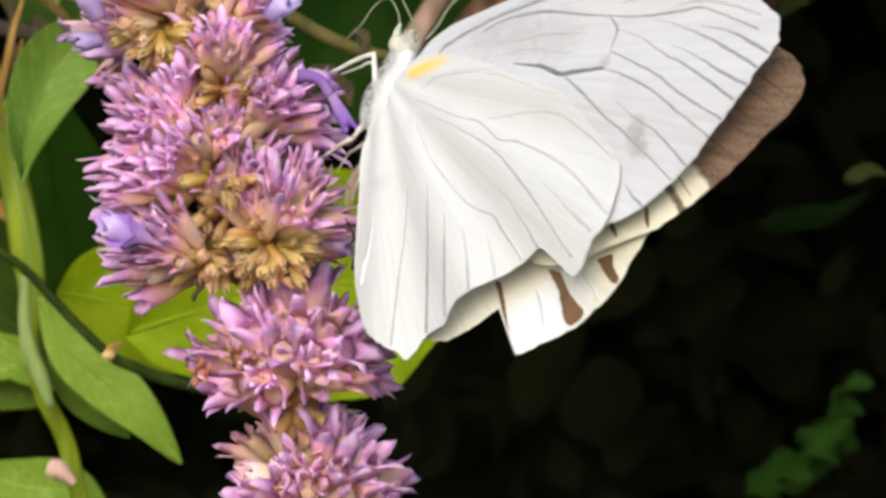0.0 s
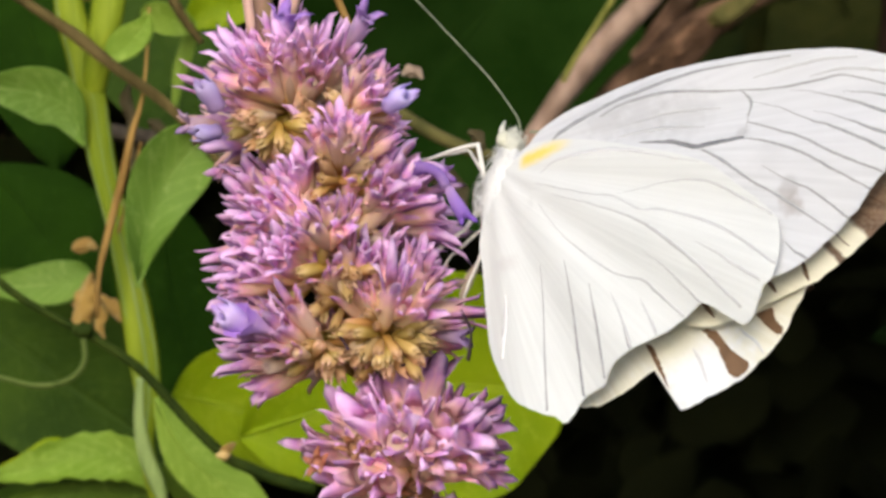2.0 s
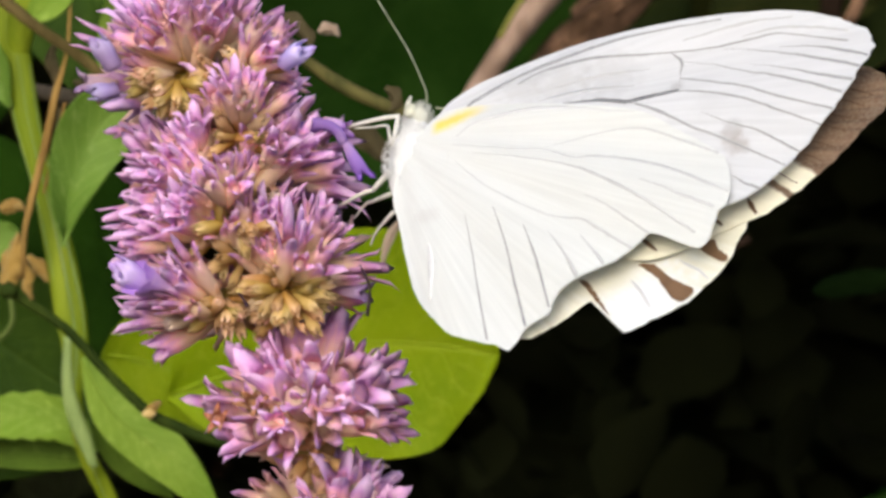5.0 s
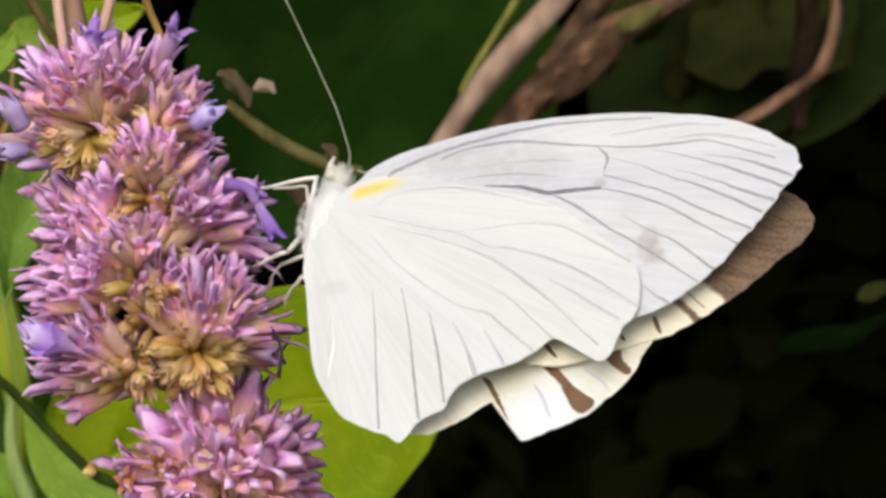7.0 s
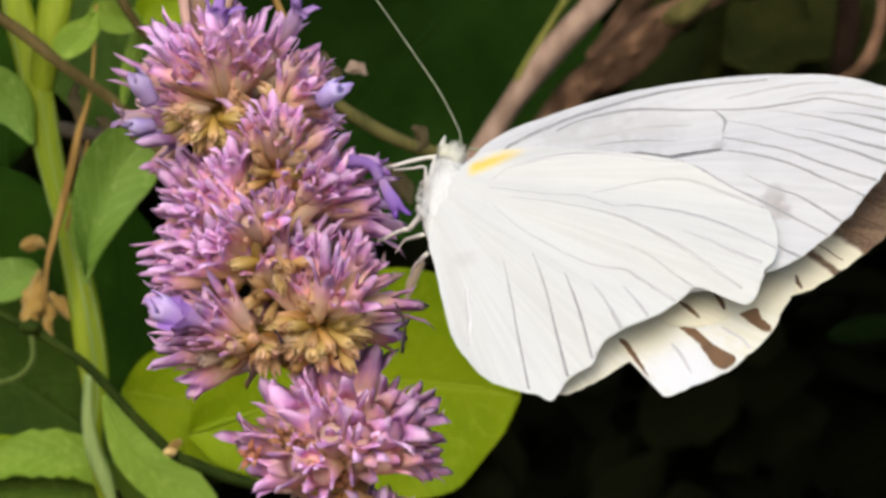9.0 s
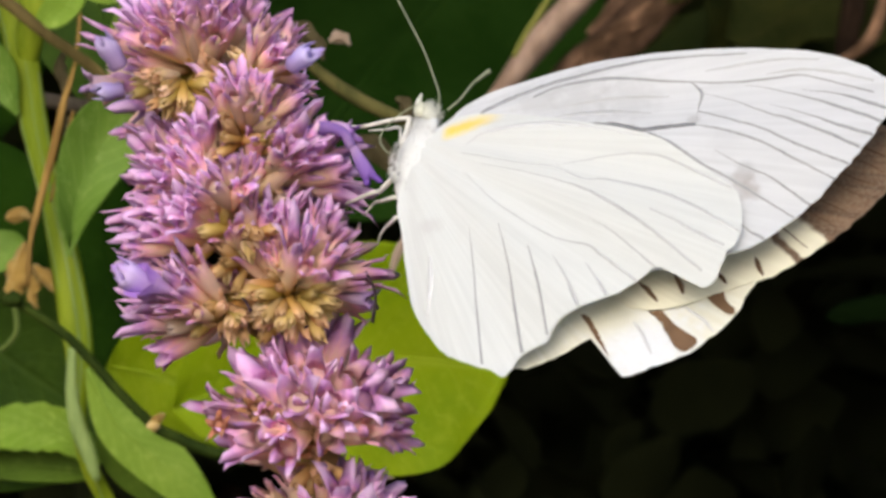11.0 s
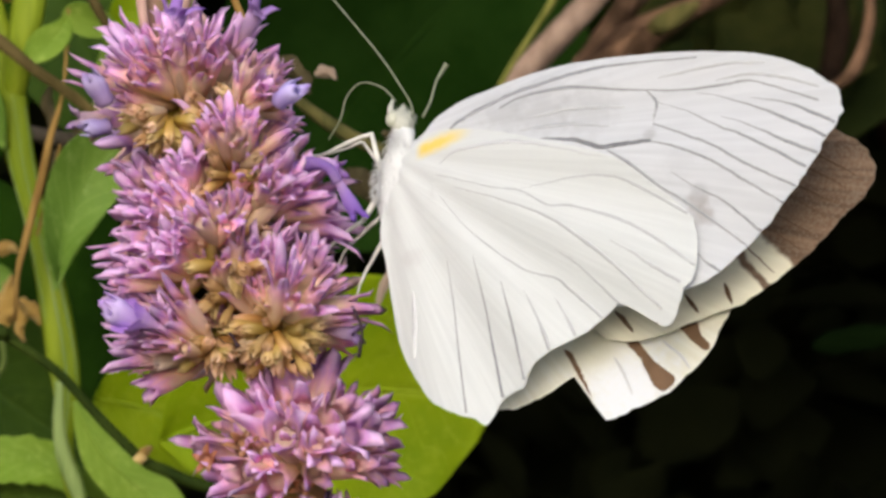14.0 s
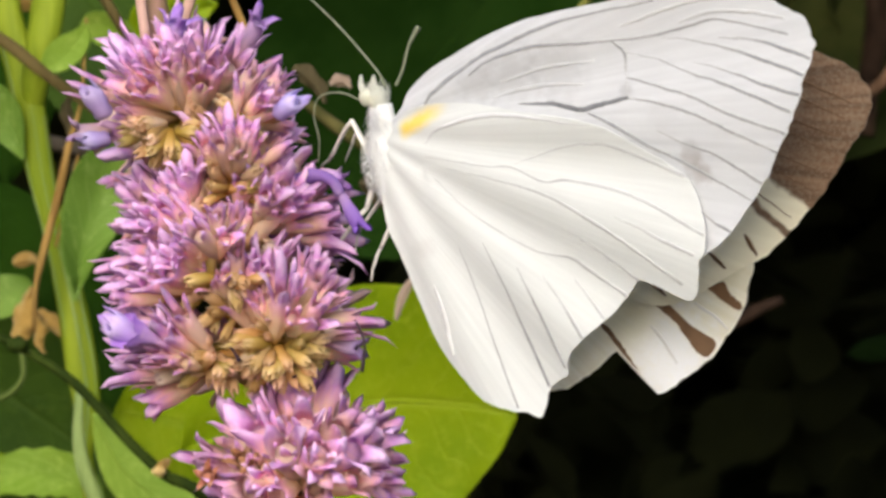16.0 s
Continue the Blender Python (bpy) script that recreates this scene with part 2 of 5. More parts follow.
def wing_material(name, tint, shade, spots=(), brown=None, yellow=False):
    """White scaled wing: fine streaks that fan out from the hinge, soft patches. spots: x, z, radius and strength of grey smudges, in metres."""
    m, t, b, feeds = material(name, 0.62, 0.30, 0.4, 0.3)
    vec = coords(t)
    x, y, z = split(t, vec)
    turn = calc(t, "ARCTAN2", z, calc(t, "ADD", x, 0.0045))
    comb = t.nodes.new("ShaderNodeCombineXYZ")
    t.links.new(calc(t, "MULTIPLY", turn, 60), comb.inputs[0])
    t.links.new(calc(t, "MULTIPLY", x, 90), comb.inputs[1])
    t.links.new(calc(t, "MULTIPLY", z, 90), comb.inputs[2])
    streak = noise_tex(t, comb.outputs[0], 1.0, 4)
    patch, dust = noise_tex(t, vec, 130, 3), noise_tex(t, vec, 5200, 2)
    col = mixed(t, span(t, streak, 0.3, 0.75), shade, tint)
    col = mixed(t, span(t, patch, 0.35, 0.7, 0, 0.45), col, tint)
    for sx, sz, sr, k, c in spots:
        dx, dz = calc(t, "SUBTRACT", x, sx), calc(t, "SUBTRACT", z, sz)
        far = calc(t, "SQRT", calc(t, "ADD", calc(t, "MULTIPLY", dx, dx), calc(t, "MULTIPLY", dz, dz)))
        far = calc(t, "ADD", far, calc(t, "MULTIPLY", calc(t, "SUBTRACT", noise_tex(t, vec, 1400, 3), 0.5), sr * 1.4))
        col = mixed(t, span(t, far, sr * 1.25, sr * 0.2, 0, k), col, c)
    if yellow:
        along = calc(t, "SUBTRACT", z, calc(t, "ADD", calc(t, "MULTIPLY", x, 0.27), -0.0005))
        edge = calc(t, "MULTIPLY", noise_tex(t, vec, 1500, 3), 0.0005)
        band = span(t, calc(t, "ADD", calc(t, "ABSOLUTE", along), edge), 0.00115, 0.00035)
        reach = calc(t, "MULTIPLY", span(t, x, -0.0003, 0.0005), span(t, x, 0.0046, 0.0018))
        col = mixed(t, calc(t, "MULTIPLY", band, reach), col, (0.84, 0.66, 0.13))
    if brown:
        wob = calc(t, "MULTIPLY", calc(t, "SUBTRACT", noise_tex(t, vec, 600, 3), 0.5), 0.0012)
        zz = calc(t, "ADD", calc(t, "ADD", calc(t, "MULTIPLY", x, 0.676), calc(t, "MULTIPLY", z, 0.735)), wob)
        field = span(t, zz, brown - 0.0002, brown + 0.0002)
        bar = calc(t, "MULTIPLY", span(t, zz, brown - 0.0027, brown - 0.0024), span(t, zz, brown - 0.0017, brown - 0.0020))
        dark = mixed(t, span(t, streak, 0.3, 0.7), (0.10, 0.058, 0.032), (0.21, 0.13, 0.08))
        col = mixed(t, calc(t, "MAXIMUM", field, bar), col, dark)
    feed(t, mixed(t, span(t, dust, 0.4, 0.7, 0, 0.12), col, shade), feeds)
    bump(t, b, calc(t, "ADD", streak, calc(t, "MULTIPLY", dust, 0.4)), 0.18, 0.00012)
    return m


SMUDGE = (0.38, 0.40, 0.43)
FORE = wing_material("white_forewing", (0.675, 0.705, 0.75), (0.575, 0.605, 0.645), [(0.0221, -0.0053, 0.0009, 0.55, (0.33, 0.31, 0.31)), (0.0226, -0.0061, 0.0009, 0.6, (0.33, 0.31, 0.31)), (0.0222, -0.0044, 0.0007, 0.45, SMUDGE), (0.0180, -0.0002, 0.0006, 0.6, SMUDGE), (0.0065, 0.0022, 0.002, 0.38, SMUDGE), (0.0095, 0.0022, 0.0026, 0.38, SMUDGE), (0.0130, 0.0018, 0.0026, 0.34, SMUDGE), (0.0205, -0.0025, 0.0016, 0.16, SMUDGE)])
HIND = wing_material("white_hindwing", (0.71, 0.745, 0.755), (0.635, 0.67, 0.68), [(0.0006, -0.0088, 0.0009, 0.45, (0.55, 0.55, 0.56))], yellow=True)
FAR_FORE = wing_material("brown_tipped_forewing", (0.80, 0.80, 0.68), (0.70, 0.69, 0.57), brown=0.01394)
FAR_HIND = wing_material("cream_hindwing", (0.80, 0.82, 0.76), (0.70, 0.70, 0.60), [(0.0160, -0.0180, 0.0046, 0.95, (0.76, 0.80, 0.86)), (0.0135, -0.0150, 0.0022, 0.5, (0.60, 0.58, 0.40)), (0.0210, -0.0115, 0.0022, 0.5, (0.60, 0.58, 0.42))])


# plain darker pink: shade between the florets is put into the colour
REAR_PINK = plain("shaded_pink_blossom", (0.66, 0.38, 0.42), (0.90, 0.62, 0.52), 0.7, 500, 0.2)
VEIN = plain("grey_vein", (0.15, 0.16, 0.185), (0.43, 0.45, 0.48), 0.8, 1700)
VEIN_DARK = plain("dark_grey_vein", (0.085, 0.09, 0.105), (0.24, 0.25, 0.27), 0.8, 1700)
VEIN_SOFT = plain("pale_vein", (0.35, 0.37, 0.395), (0.56, 0.585, 0.61), 0.8, 400)
VEIN_PALE = plain("faint_fold", (0.50, 0.52, 0.55), (0.62, 0.645, 0.67), 0.8, 400)
BAR = plain("brown_marking", (0.065, 0.035, 0.015), (0.18, 0.105, 0.055), 0.7, 700)
FUZZ = plain("white_fuzz", (0.72, 0.75, 0.77), (0.84, 0.87, 0.89), 0.8, 1500, 0.25, 0.5)
FUZZ_HEAD = plain("grey_green_fuzz", (0.40, 0.42, 0.33), (0.72, 0.74, 0.70), 0.8, 1500, 0.2, 0.4)
LEG = plain("pale_leg", (0.56, 0.56, 0.52), (0.80, 0.80, 0.77), 0.6, 1200)
FEELER = plain("banded_antenna", (0.08, 0.10, 0.05), (0.32, 0.35, 0.25), 0.6, 1600)
EYE = plain("pale_green_eye", (0.30, 0.32, 0.24), (0.62, 0.63, 0.54), 0.25, 2500)


# ---- building blocks ----
def finish(bm, smooth=True):
    me = bpy.data.meshes.new("mesh")
    bm.normal_update()
    for f in bm.faces:
        f.smooth = smooth
    bm.to_mesh(me)
    bm.free()
    return me


def part(name, bm, mat, parent=None, label="", m=None, smooth=True):
    """Links a bmesh (or a mesh) as one object, under a thing or a part."""
    me = bm if isinstance(bm, bpy.types.Mesh) else finish(bm, smooth)
    if not me.materials:
        me.materials.append(mat)
    ob = new(name, me)
    if parent:
        ob.parent = parent
    if m:
        ob.matrix_basis = m
    return tagged(ob, label)


def spline(pts, n):
    """n + 1 points on a smooth curve through pts."""
    p = [Vector(q) for q in pts]
    p = [2 * p[0] - p[1], *p, 2 * p[-1] - p[-2]]
    out = []
    for k in range(n + 1):
        s = k / n * (len(p) - 3)
        i = min(int(s), len(p) - 4)
        f = s - i
        a, b, c, d = p[i:i + 4]
        out.append(0.5 * (2 * b + (c - a) * f + (2 * a - 5 * b + 4 * c - d) * f * f + (3 * b - a - 3 * c + d) * f ** 3))
    return out


def tube(bm, pts, radii, sides=8, rough=0.0, flat=1.0, across=None):
    """A tapered tube along pts; rough: unevenness of the radius; flat: its thickness against its width."""
    rings, n = [], len(pts)
    side = None
    for k, p in enumerate(pts):
        ahead = (pts[min(k + 1, n - 1)] - pts[max(k - 1, 0)]).normalized()
        if across is not None:
            side = Vector(across)
        elif side is None:
            side = Vector((1, 0, 0)) if abs(ahead.x) < 0.8 else Vector((0, 0, 1))
        side = (side - ahead * side.dot(ahead)).normalized()
        up = ahead.cross(side)
        f = k / (n - 1) * (len(radii) - 1)
        i = min(int(f), len(radii) - 2) if len(radii) > 1 else 0
        r = radii[i] + (radii[min(i + 1, len(radii) - 1)] - radii[i]) * (f - i)
        ring = []
        for j in range(sides):
            a = 2 * math.pi * j / sides
            d = side * math.cos(a) + up * (math.sin(a) * flat)
            q = 1 + rough * noise.noise(p * 90 + d * 1.3)
            ring.append(bm.verts.new(p + d * (r * q)))
        rings.append(ring)
    for a, b in zip(rings, rings[1:]):
        for j in range(sides):
            bm.faces.new((a[j], a[(j + 1) % sides], b[(j + 1) % sides], b[j]))
    bm.faces.new(rings[0][::-1])
    bm.faces.new(rings[-1])
    return bm


def stalk(pts, radii, n=24, sides=10, rough=0.25, flat=1.0, across=None):
    return tube(bmesh.new(), spline(pts, n), radii, sides, rough, flat, across)


def blob(centre, radii, rough=0.0, grain=400, seg=2):
    bm = bmesh.new()
    bmesh.ops.create_icosphere(bm, subdivisions=seg, radius=1)
    c = Vector(centre)
    for v in bm.verts:
        q = 1 + rough * noise.noise(v.co * 2.1 + c * grain)
        v.co = c + Vector((v.co.x * radii[0], v.co.y * radii[1], v.co.z * radii[2])) * q
    return bm


def blade(pts, half, across, normal_bow=0.0, fold=0.0, wave=0.0, teeth=0.0, count=9, fullest=0.4, n=26, m=9, blunt=0.0):
    """A leaf blade along the spine pts. half: half its width; across: the way from the spine to its right edge;
    fold: how far the edges rise from the midrib; wave: ripples of the margin; teeth: depth of the toothed edge."""
    bm = bmesh.new()
    uv = bm.loops.layers.uv.new("UVMap")
    line, grid = spline(pts, n), []
    for k, p in enumerate(line):
        u = k / n
        ahead = (line[min(k + 1, n)] - line[max(k - 1, 0)]).normalized()
        s = Vector(across)
        s = (s - ahead * s.dot(ahead)).normalized()
        up = s.cross(ahead)
        e = math.log(0.5) / math.log(fullest)
        w = half * (math.sin(math.pi * u ** e) ** (0.8 - 0.25 * blunt) if 0 < u < 1 else 0.0)
        w = max(w, half * 0.02)
        row = []
        for j in range(m):
            v = j / (m - 1) * 2 - 1
            tooth = 1 - teeth * abs(v) ** 6 * ((u * count * 1.0) % 1.0)
            lift = fold * half * abs(v) ** 1.3 + normal_bow * half * (1 - v * v)
            lift += wave * half * abs(v) ** 2 * math.sin(u * 17 + v * 2.2)
            lift += 0.02 * half * noise.noise(Vector((u * 6, v * 3, half * 900)))
            row.append(bm.verts.new(p + s * (w * v * tooth) + up * lift))
        grid.append(row)
    for k in range(n):
        for j in range(m - 1):
            f = bm.faces.new((grid[k][j], grid[k][j + 1], grid[k + 1][j + 1], grid[k + 1][j]))
            for l, (a, b) in zip(f.loops, ((k, j), (k, j + 1), (k + 1, j + 1), (k + 1, j))):
                l[uv].uv = (a / n, b / (m - 1))
    return bm


def thicken(ob, metres, inner=None):
    s = ob.modifiers.new("thickness", "SOLIDIFY")
    s.thickness, s.offset = metres, 0.0
    e = ob.modifiers.new("crisp edge", "EDGE_SPLIT")
    e.split_angle = radians(50)
    return ob


def thing(name, label, category, group="", kind="", at=(0, 0, 0)):
    ob = new(name)
    ob.empty_display_size = 0.005
    ob.location = at
    return tagged(ob, label, category, group, kind)


GROUPS = {"pale_green_leaf": "pale green leaves beside the spike", "soft_green_leaf": "pale green leaves beside the spike", "yellow_green_leaf": "yellow-green leaves", "shaded_green_leaf": "green leaves behind the stems", "dark_green_leaf": "dark leaves behind", "shade_dimmed_olive_leaf": "dim leaves above", "withered_brown_leaf": "withered scraps at the stem node"}


def leaf(label, mat, pts, half, across, rib=0.0, **shape):
    """One leaf: blade and midrib, at its base."""
    at = Vector(pts[0])
    ob = thing("leaf", label, "leaf", GROUPS.get(mat.name, ""), at=at)
    rel = [Vector(p) - at for p in pts]
    b = thicken(part("blade", blade(rel, half, across, **shape), mat, ob), 0.00025)
    if rib:
        part("midrib", stalk(rel, [rib, rib * 0.7, rib * 0.25], 20, 6, 0.1), mat, ob)
    return ob


def wood(name, label, category, mat, pts, radii, **shape):
    """A stem, twig or branch."""
    at = Vector(pts[0])
    ob = part(name, stalk([Vector(p) - at for p in pts], radii, **shape), mat)
    ob.location = at
    return tagged(ob, label, category)


def ridge(ob, pts, radii, aside, width, mat):
    """A fine raised ridge along a stem's front; aside: its place across the stem, from -1 to 1."""
    line = spline([Vector(p) - ob.location for p in pts], 60)
    out = []
    for k, p in enumerate(line):
        f = k / 60 * (len(radii) - 1)
        i = min(int(f), len(radii) - 2)
        r = radii[i] + (radii[i + 1] - radii[i]) * (f - i)
        out.append(p + Vector((aside * r, -0.4 * r * math.sqrt(1 - aside * aside), 0.2 * aside * r)))
    part("ridge", tube(bmesh.new(), out, [width * 0.5, width, width, width * 0.4], 6, 0.7), mat, ob)


def knot(ob, p, along, size, mat):
    """A swollen knot on a branch, drawn out along it."""
    m = Matrix.Translation(Vector(p) - ob.location) @ Vector(along).to_track_quat("Z", "Y").to_matrix().to_4x4()
    part("knot", blob((0, 0, 0), (size, size * 0.7, size * 1.9), 0.5, 500, 3), mat, ob, "", m)


# ---- ground and the dark shrub behind ----
def ground():
    bm = bmesh.new()
    bmesh.ops.create_grid(bm, x_segments=60, y_segments=60, size=1.0)
    for v in bm.verts:
        r = max(abs(v.co.x), abs(v.co.y))
        k = 1.2 * (300 / 1.2) ** max(0.0, (r - 0.3) / 0.7) if r > 0.3 else r / 0.3 * 1.2
        v.co = v.co / max(r, 1e-6) * k if r > 0 else v.co
        v.co.z = 0.02 * noise.noise(v.co * 3) if k < 4 else 0
    tagged(part("ground", bm, SOIL), "dark bare soil under the plants", "ground", kind="structure")


ground()


def loose_leaf(bm, uv, p, q, size, wide, bend):
    """A small bent leaf of eight faces at p, turned by q."""
    rows = []
    for k in range(5):
        u = k / 4
        w = wide * size * math.sin(math.pi * (0.06 + 0.9 * u) ** 0.8)
        rows.append([bm.verts.new(p + q @ Vector((v * w, size * (u - 0.5), bend * size * (u - 0.5) ** 2 + 0.25 * w * abs(v)))) for v in (-1, 0, 1)])
    for k in range(4):
        for j in range(2):
            f = bm.faces.new((rows[k][j], rows[k][j + 1], rows[k + 1][j + 1], rows[k + 1][j]))
            for l, (a, c) in zip(f.loops, ((k, j), (k, j + 1), (k + 1, j + 1), (k + 1, j))):
                l[uv].uv = (a / 4, c / 2)


def shrub():
    """The shrub that closes the view behind; an unseen overhang added above shades it."""
    rnd = random.Random(5)
    ob = thing("shrub", "dense dark green shrub in deep shade behind the flowers", "shrub", at=(0, 0.5, 0))
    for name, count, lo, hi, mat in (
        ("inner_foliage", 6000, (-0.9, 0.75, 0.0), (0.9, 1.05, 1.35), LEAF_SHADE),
        # out of view, added only to keep light off the foliage behind
        ("shade_canopy", 5200, (-0.8, 0.09, 0.88), (0.8, 1.0, 1.35), LEAF_DARK),
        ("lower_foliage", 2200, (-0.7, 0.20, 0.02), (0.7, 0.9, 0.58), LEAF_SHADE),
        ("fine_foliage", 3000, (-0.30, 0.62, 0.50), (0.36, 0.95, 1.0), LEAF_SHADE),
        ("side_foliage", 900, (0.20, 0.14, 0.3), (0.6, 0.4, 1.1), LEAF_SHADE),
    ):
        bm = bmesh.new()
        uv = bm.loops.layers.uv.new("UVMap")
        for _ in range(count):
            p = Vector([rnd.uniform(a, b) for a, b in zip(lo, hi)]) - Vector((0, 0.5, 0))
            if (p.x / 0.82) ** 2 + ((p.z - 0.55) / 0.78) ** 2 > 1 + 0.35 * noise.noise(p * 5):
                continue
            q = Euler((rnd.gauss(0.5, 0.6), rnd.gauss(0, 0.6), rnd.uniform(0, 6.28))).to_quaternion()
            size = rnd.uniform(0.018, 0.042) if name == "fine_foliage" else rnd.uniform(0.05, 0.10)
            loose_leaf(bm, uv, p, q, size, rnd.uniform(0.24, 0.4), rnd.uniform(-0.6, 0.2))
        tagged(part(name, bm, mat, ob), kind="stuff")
    for _ in range(10):
        x = rnd.uniform(-0.5, 0.5)
        part("stem", stalk([(x, rnd.uniform(0.3, 0.5), 0), (x + rnd.uniform(-0.1, 0.1), 0.4, 0.5), (x + rnd.uniform(-0.2, 0.2), 0.35, 1.2)], [0.008, 0.006, 0.003], 16, 7), BARK_DIM, ob)


shrub()


def hedge():
    # added backdrop, so that no sky shows through gaps in the shrub
    bm = bmesh.new()
    bmesh.ops.create_grid(bm, x_segments=40, y_segments=24, size=1.0)
    for v in bm.verts:
        x, z = v.co.x * 3.0, (v.co.y + 1) * 1.3
        v.co = Vector((x, 1.0 - 0.12 * x * x + 0.08 * noise.noise(Vector((x * 4, z * 4, 0))) + 0.15, z))
    wall = tagged(part("backdrop", bm, LEAF_SHADE), "dense dark hedge backdrop added to close the view", "hedge", kind="structure")
    rnd = random.Random(8)
    bm = bmesh.new()
    uv = bm.loops.layers.uv.new("UVMap")
    for _ in range(5000):
        x, z = rnd.uniform(-3, 3), rnd.uniform(0, 2.65)
        p = Vector((x, 1.12 - 0.12 * x * x + rnd.uniform(-0.12, 0.08), z))
        loose_leaf(bm, uv, p, Euler((rnd.gauss(0.5, 0.6), rnd.gauss(0, 0.6), rnd.uniform(0, 6.28))).to_quaternion(), rnd.uniform(0.08, 0.16), rnd.uniform(0.24, 0.4), rnd.uniform(-0.6, 0.2))
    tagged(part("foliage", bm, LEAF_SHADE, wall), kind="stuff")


hedge()

# ---- branches behind ----
wood("branch", "smooth pale brown woody branch slanting behind the butterfly", "branch", BARK, [(-0.0047, 0.1700, 0.7683), (-0.0017, 0.1700, 0.7730), (0.0016, 0.1700, 0.7780), (0.0050, 0.1700, 0.7827), (0.0076, 0.1700, 0.7858), (0.0106, 0.1700, 0.7888), (0.0136, 0.1700, 0.7921), (0.0177, 0.1700, 0.7977), (0.0215, 0.1710, 0.8030), (0.0300, 0.1740, 0.8145), (0.0600, 0.1850, 0.8530), (0.1400, 0.2200, 0.9500), (0.1700, 0.3200, 1.1000)], [0.0016, 0.0016, 0.0016, 0.0017, 0.0017, 0.0017, 0.0018, 0.0019, 0.0020, 0.0021, 0.0022, 0.0023, 0.0030], n=60, rough=0.3)
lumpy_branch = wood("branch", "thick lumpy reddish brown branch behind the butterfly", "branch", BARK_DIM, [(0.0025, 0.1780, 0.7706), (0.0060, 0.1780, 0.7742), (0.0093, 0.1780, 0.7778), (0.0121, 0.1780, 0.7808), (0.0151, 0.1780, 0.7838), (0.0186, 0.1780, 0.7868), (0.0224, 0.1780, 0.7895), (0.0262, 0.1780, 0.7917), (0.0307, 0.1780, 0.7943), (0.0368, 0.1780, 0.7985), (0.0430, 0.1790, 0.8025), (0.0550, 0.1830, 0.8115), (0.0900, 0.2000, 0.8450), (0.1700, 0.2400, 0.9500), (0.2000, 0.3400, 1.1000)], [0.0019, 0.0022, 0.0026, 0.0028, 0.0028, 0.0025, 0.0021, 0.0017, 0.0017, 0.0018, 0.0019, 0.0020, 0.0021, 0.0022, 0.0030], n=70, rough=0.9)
for p, along, size in (((0.0098, 0.1757, 0.7795), (0.7, 0, 0.8), 0.0008), ((0.0128, 0.1757, 0.7806), (0.8, 0, 0.6), 0.0007), ((0.0142, 0.1756, 0.7840), (0.7, 0, 0.7), 0.0009), ((0.0178, 0.1756, 0.7850), (0.8, 0, 0.5), 0.0007), ((0.0196, 0.1758, 0.7884), (0.8, 0, 0.5), 0.0008), ((0.0243, 0.1762, 0.7898), (0.9, 0, 0.5), 0.0006)):
    knot(lumpy_branch, p, along, size, BARK_DIM)
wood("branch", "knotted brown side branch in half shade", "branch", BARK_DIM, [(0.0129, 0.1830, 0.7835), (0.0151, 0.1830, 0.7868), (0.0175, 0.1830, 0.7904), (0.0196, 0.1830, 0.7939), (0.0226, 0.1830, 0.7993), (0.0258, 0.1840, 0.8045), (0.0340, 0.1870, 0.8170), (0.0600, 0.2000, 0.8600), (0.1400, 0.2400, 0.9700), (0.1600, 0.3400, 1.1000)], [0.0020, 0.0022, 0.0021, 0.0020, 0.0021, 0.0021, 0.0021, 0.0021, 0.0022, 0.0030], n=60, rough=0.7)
wood("bud", "yellow-green mossy knob on the brown branch", "bud", MOSSY, [(0.0215, 0.1765, 0.7888), (0.0233, 0.1755, 0.7897), (0.0258, 0.1755, 0.7910), (0.0280, 0.1765, 0.7923)], [0.0006, 0.0011, 0.0012, 0.0010, 0.0006], rough=0.9, sides=12)
wood("twig", "thin yellow-green twig beside the brown branch", "twig", MOSS_BRIGHT, [(0.0015, 0.1500, 0.7787), (0.0031, 0.1500, 0.7817), (0.0048, 0.1500, 0.7843), (0.0064, 0.1500, 0.7868), (0.0080, 0.1500, 0.7894), (0.0103, 0.1500, 0.7935), (0.0128, 0.1500, 0.7980)], [0.0003, 0.0004, 0.0005, 0.0005], rough=0.5)
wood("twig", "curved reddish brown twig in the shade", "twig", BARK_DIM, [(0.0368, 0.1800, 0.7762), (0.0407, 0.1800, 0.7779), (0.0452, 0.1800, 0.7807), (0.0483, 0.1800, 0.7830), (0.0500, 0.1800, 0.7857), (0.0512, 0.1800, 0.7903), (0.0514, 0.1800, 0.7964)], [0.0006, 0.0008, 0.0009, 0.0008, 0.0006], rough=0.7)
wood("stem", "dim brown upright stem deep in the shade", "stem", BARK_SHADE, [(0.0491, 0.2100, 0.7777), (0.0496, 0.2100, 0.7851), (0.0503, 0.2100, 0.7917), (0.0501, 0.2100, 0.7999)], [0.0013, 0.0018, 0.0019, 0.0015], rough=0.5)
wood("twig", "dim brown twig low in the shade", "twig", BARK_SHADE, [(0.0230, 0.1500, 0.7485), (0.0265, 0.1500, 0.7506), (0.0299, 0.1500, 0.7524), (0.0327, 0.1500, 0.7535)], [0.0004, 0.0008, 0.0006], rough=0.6)

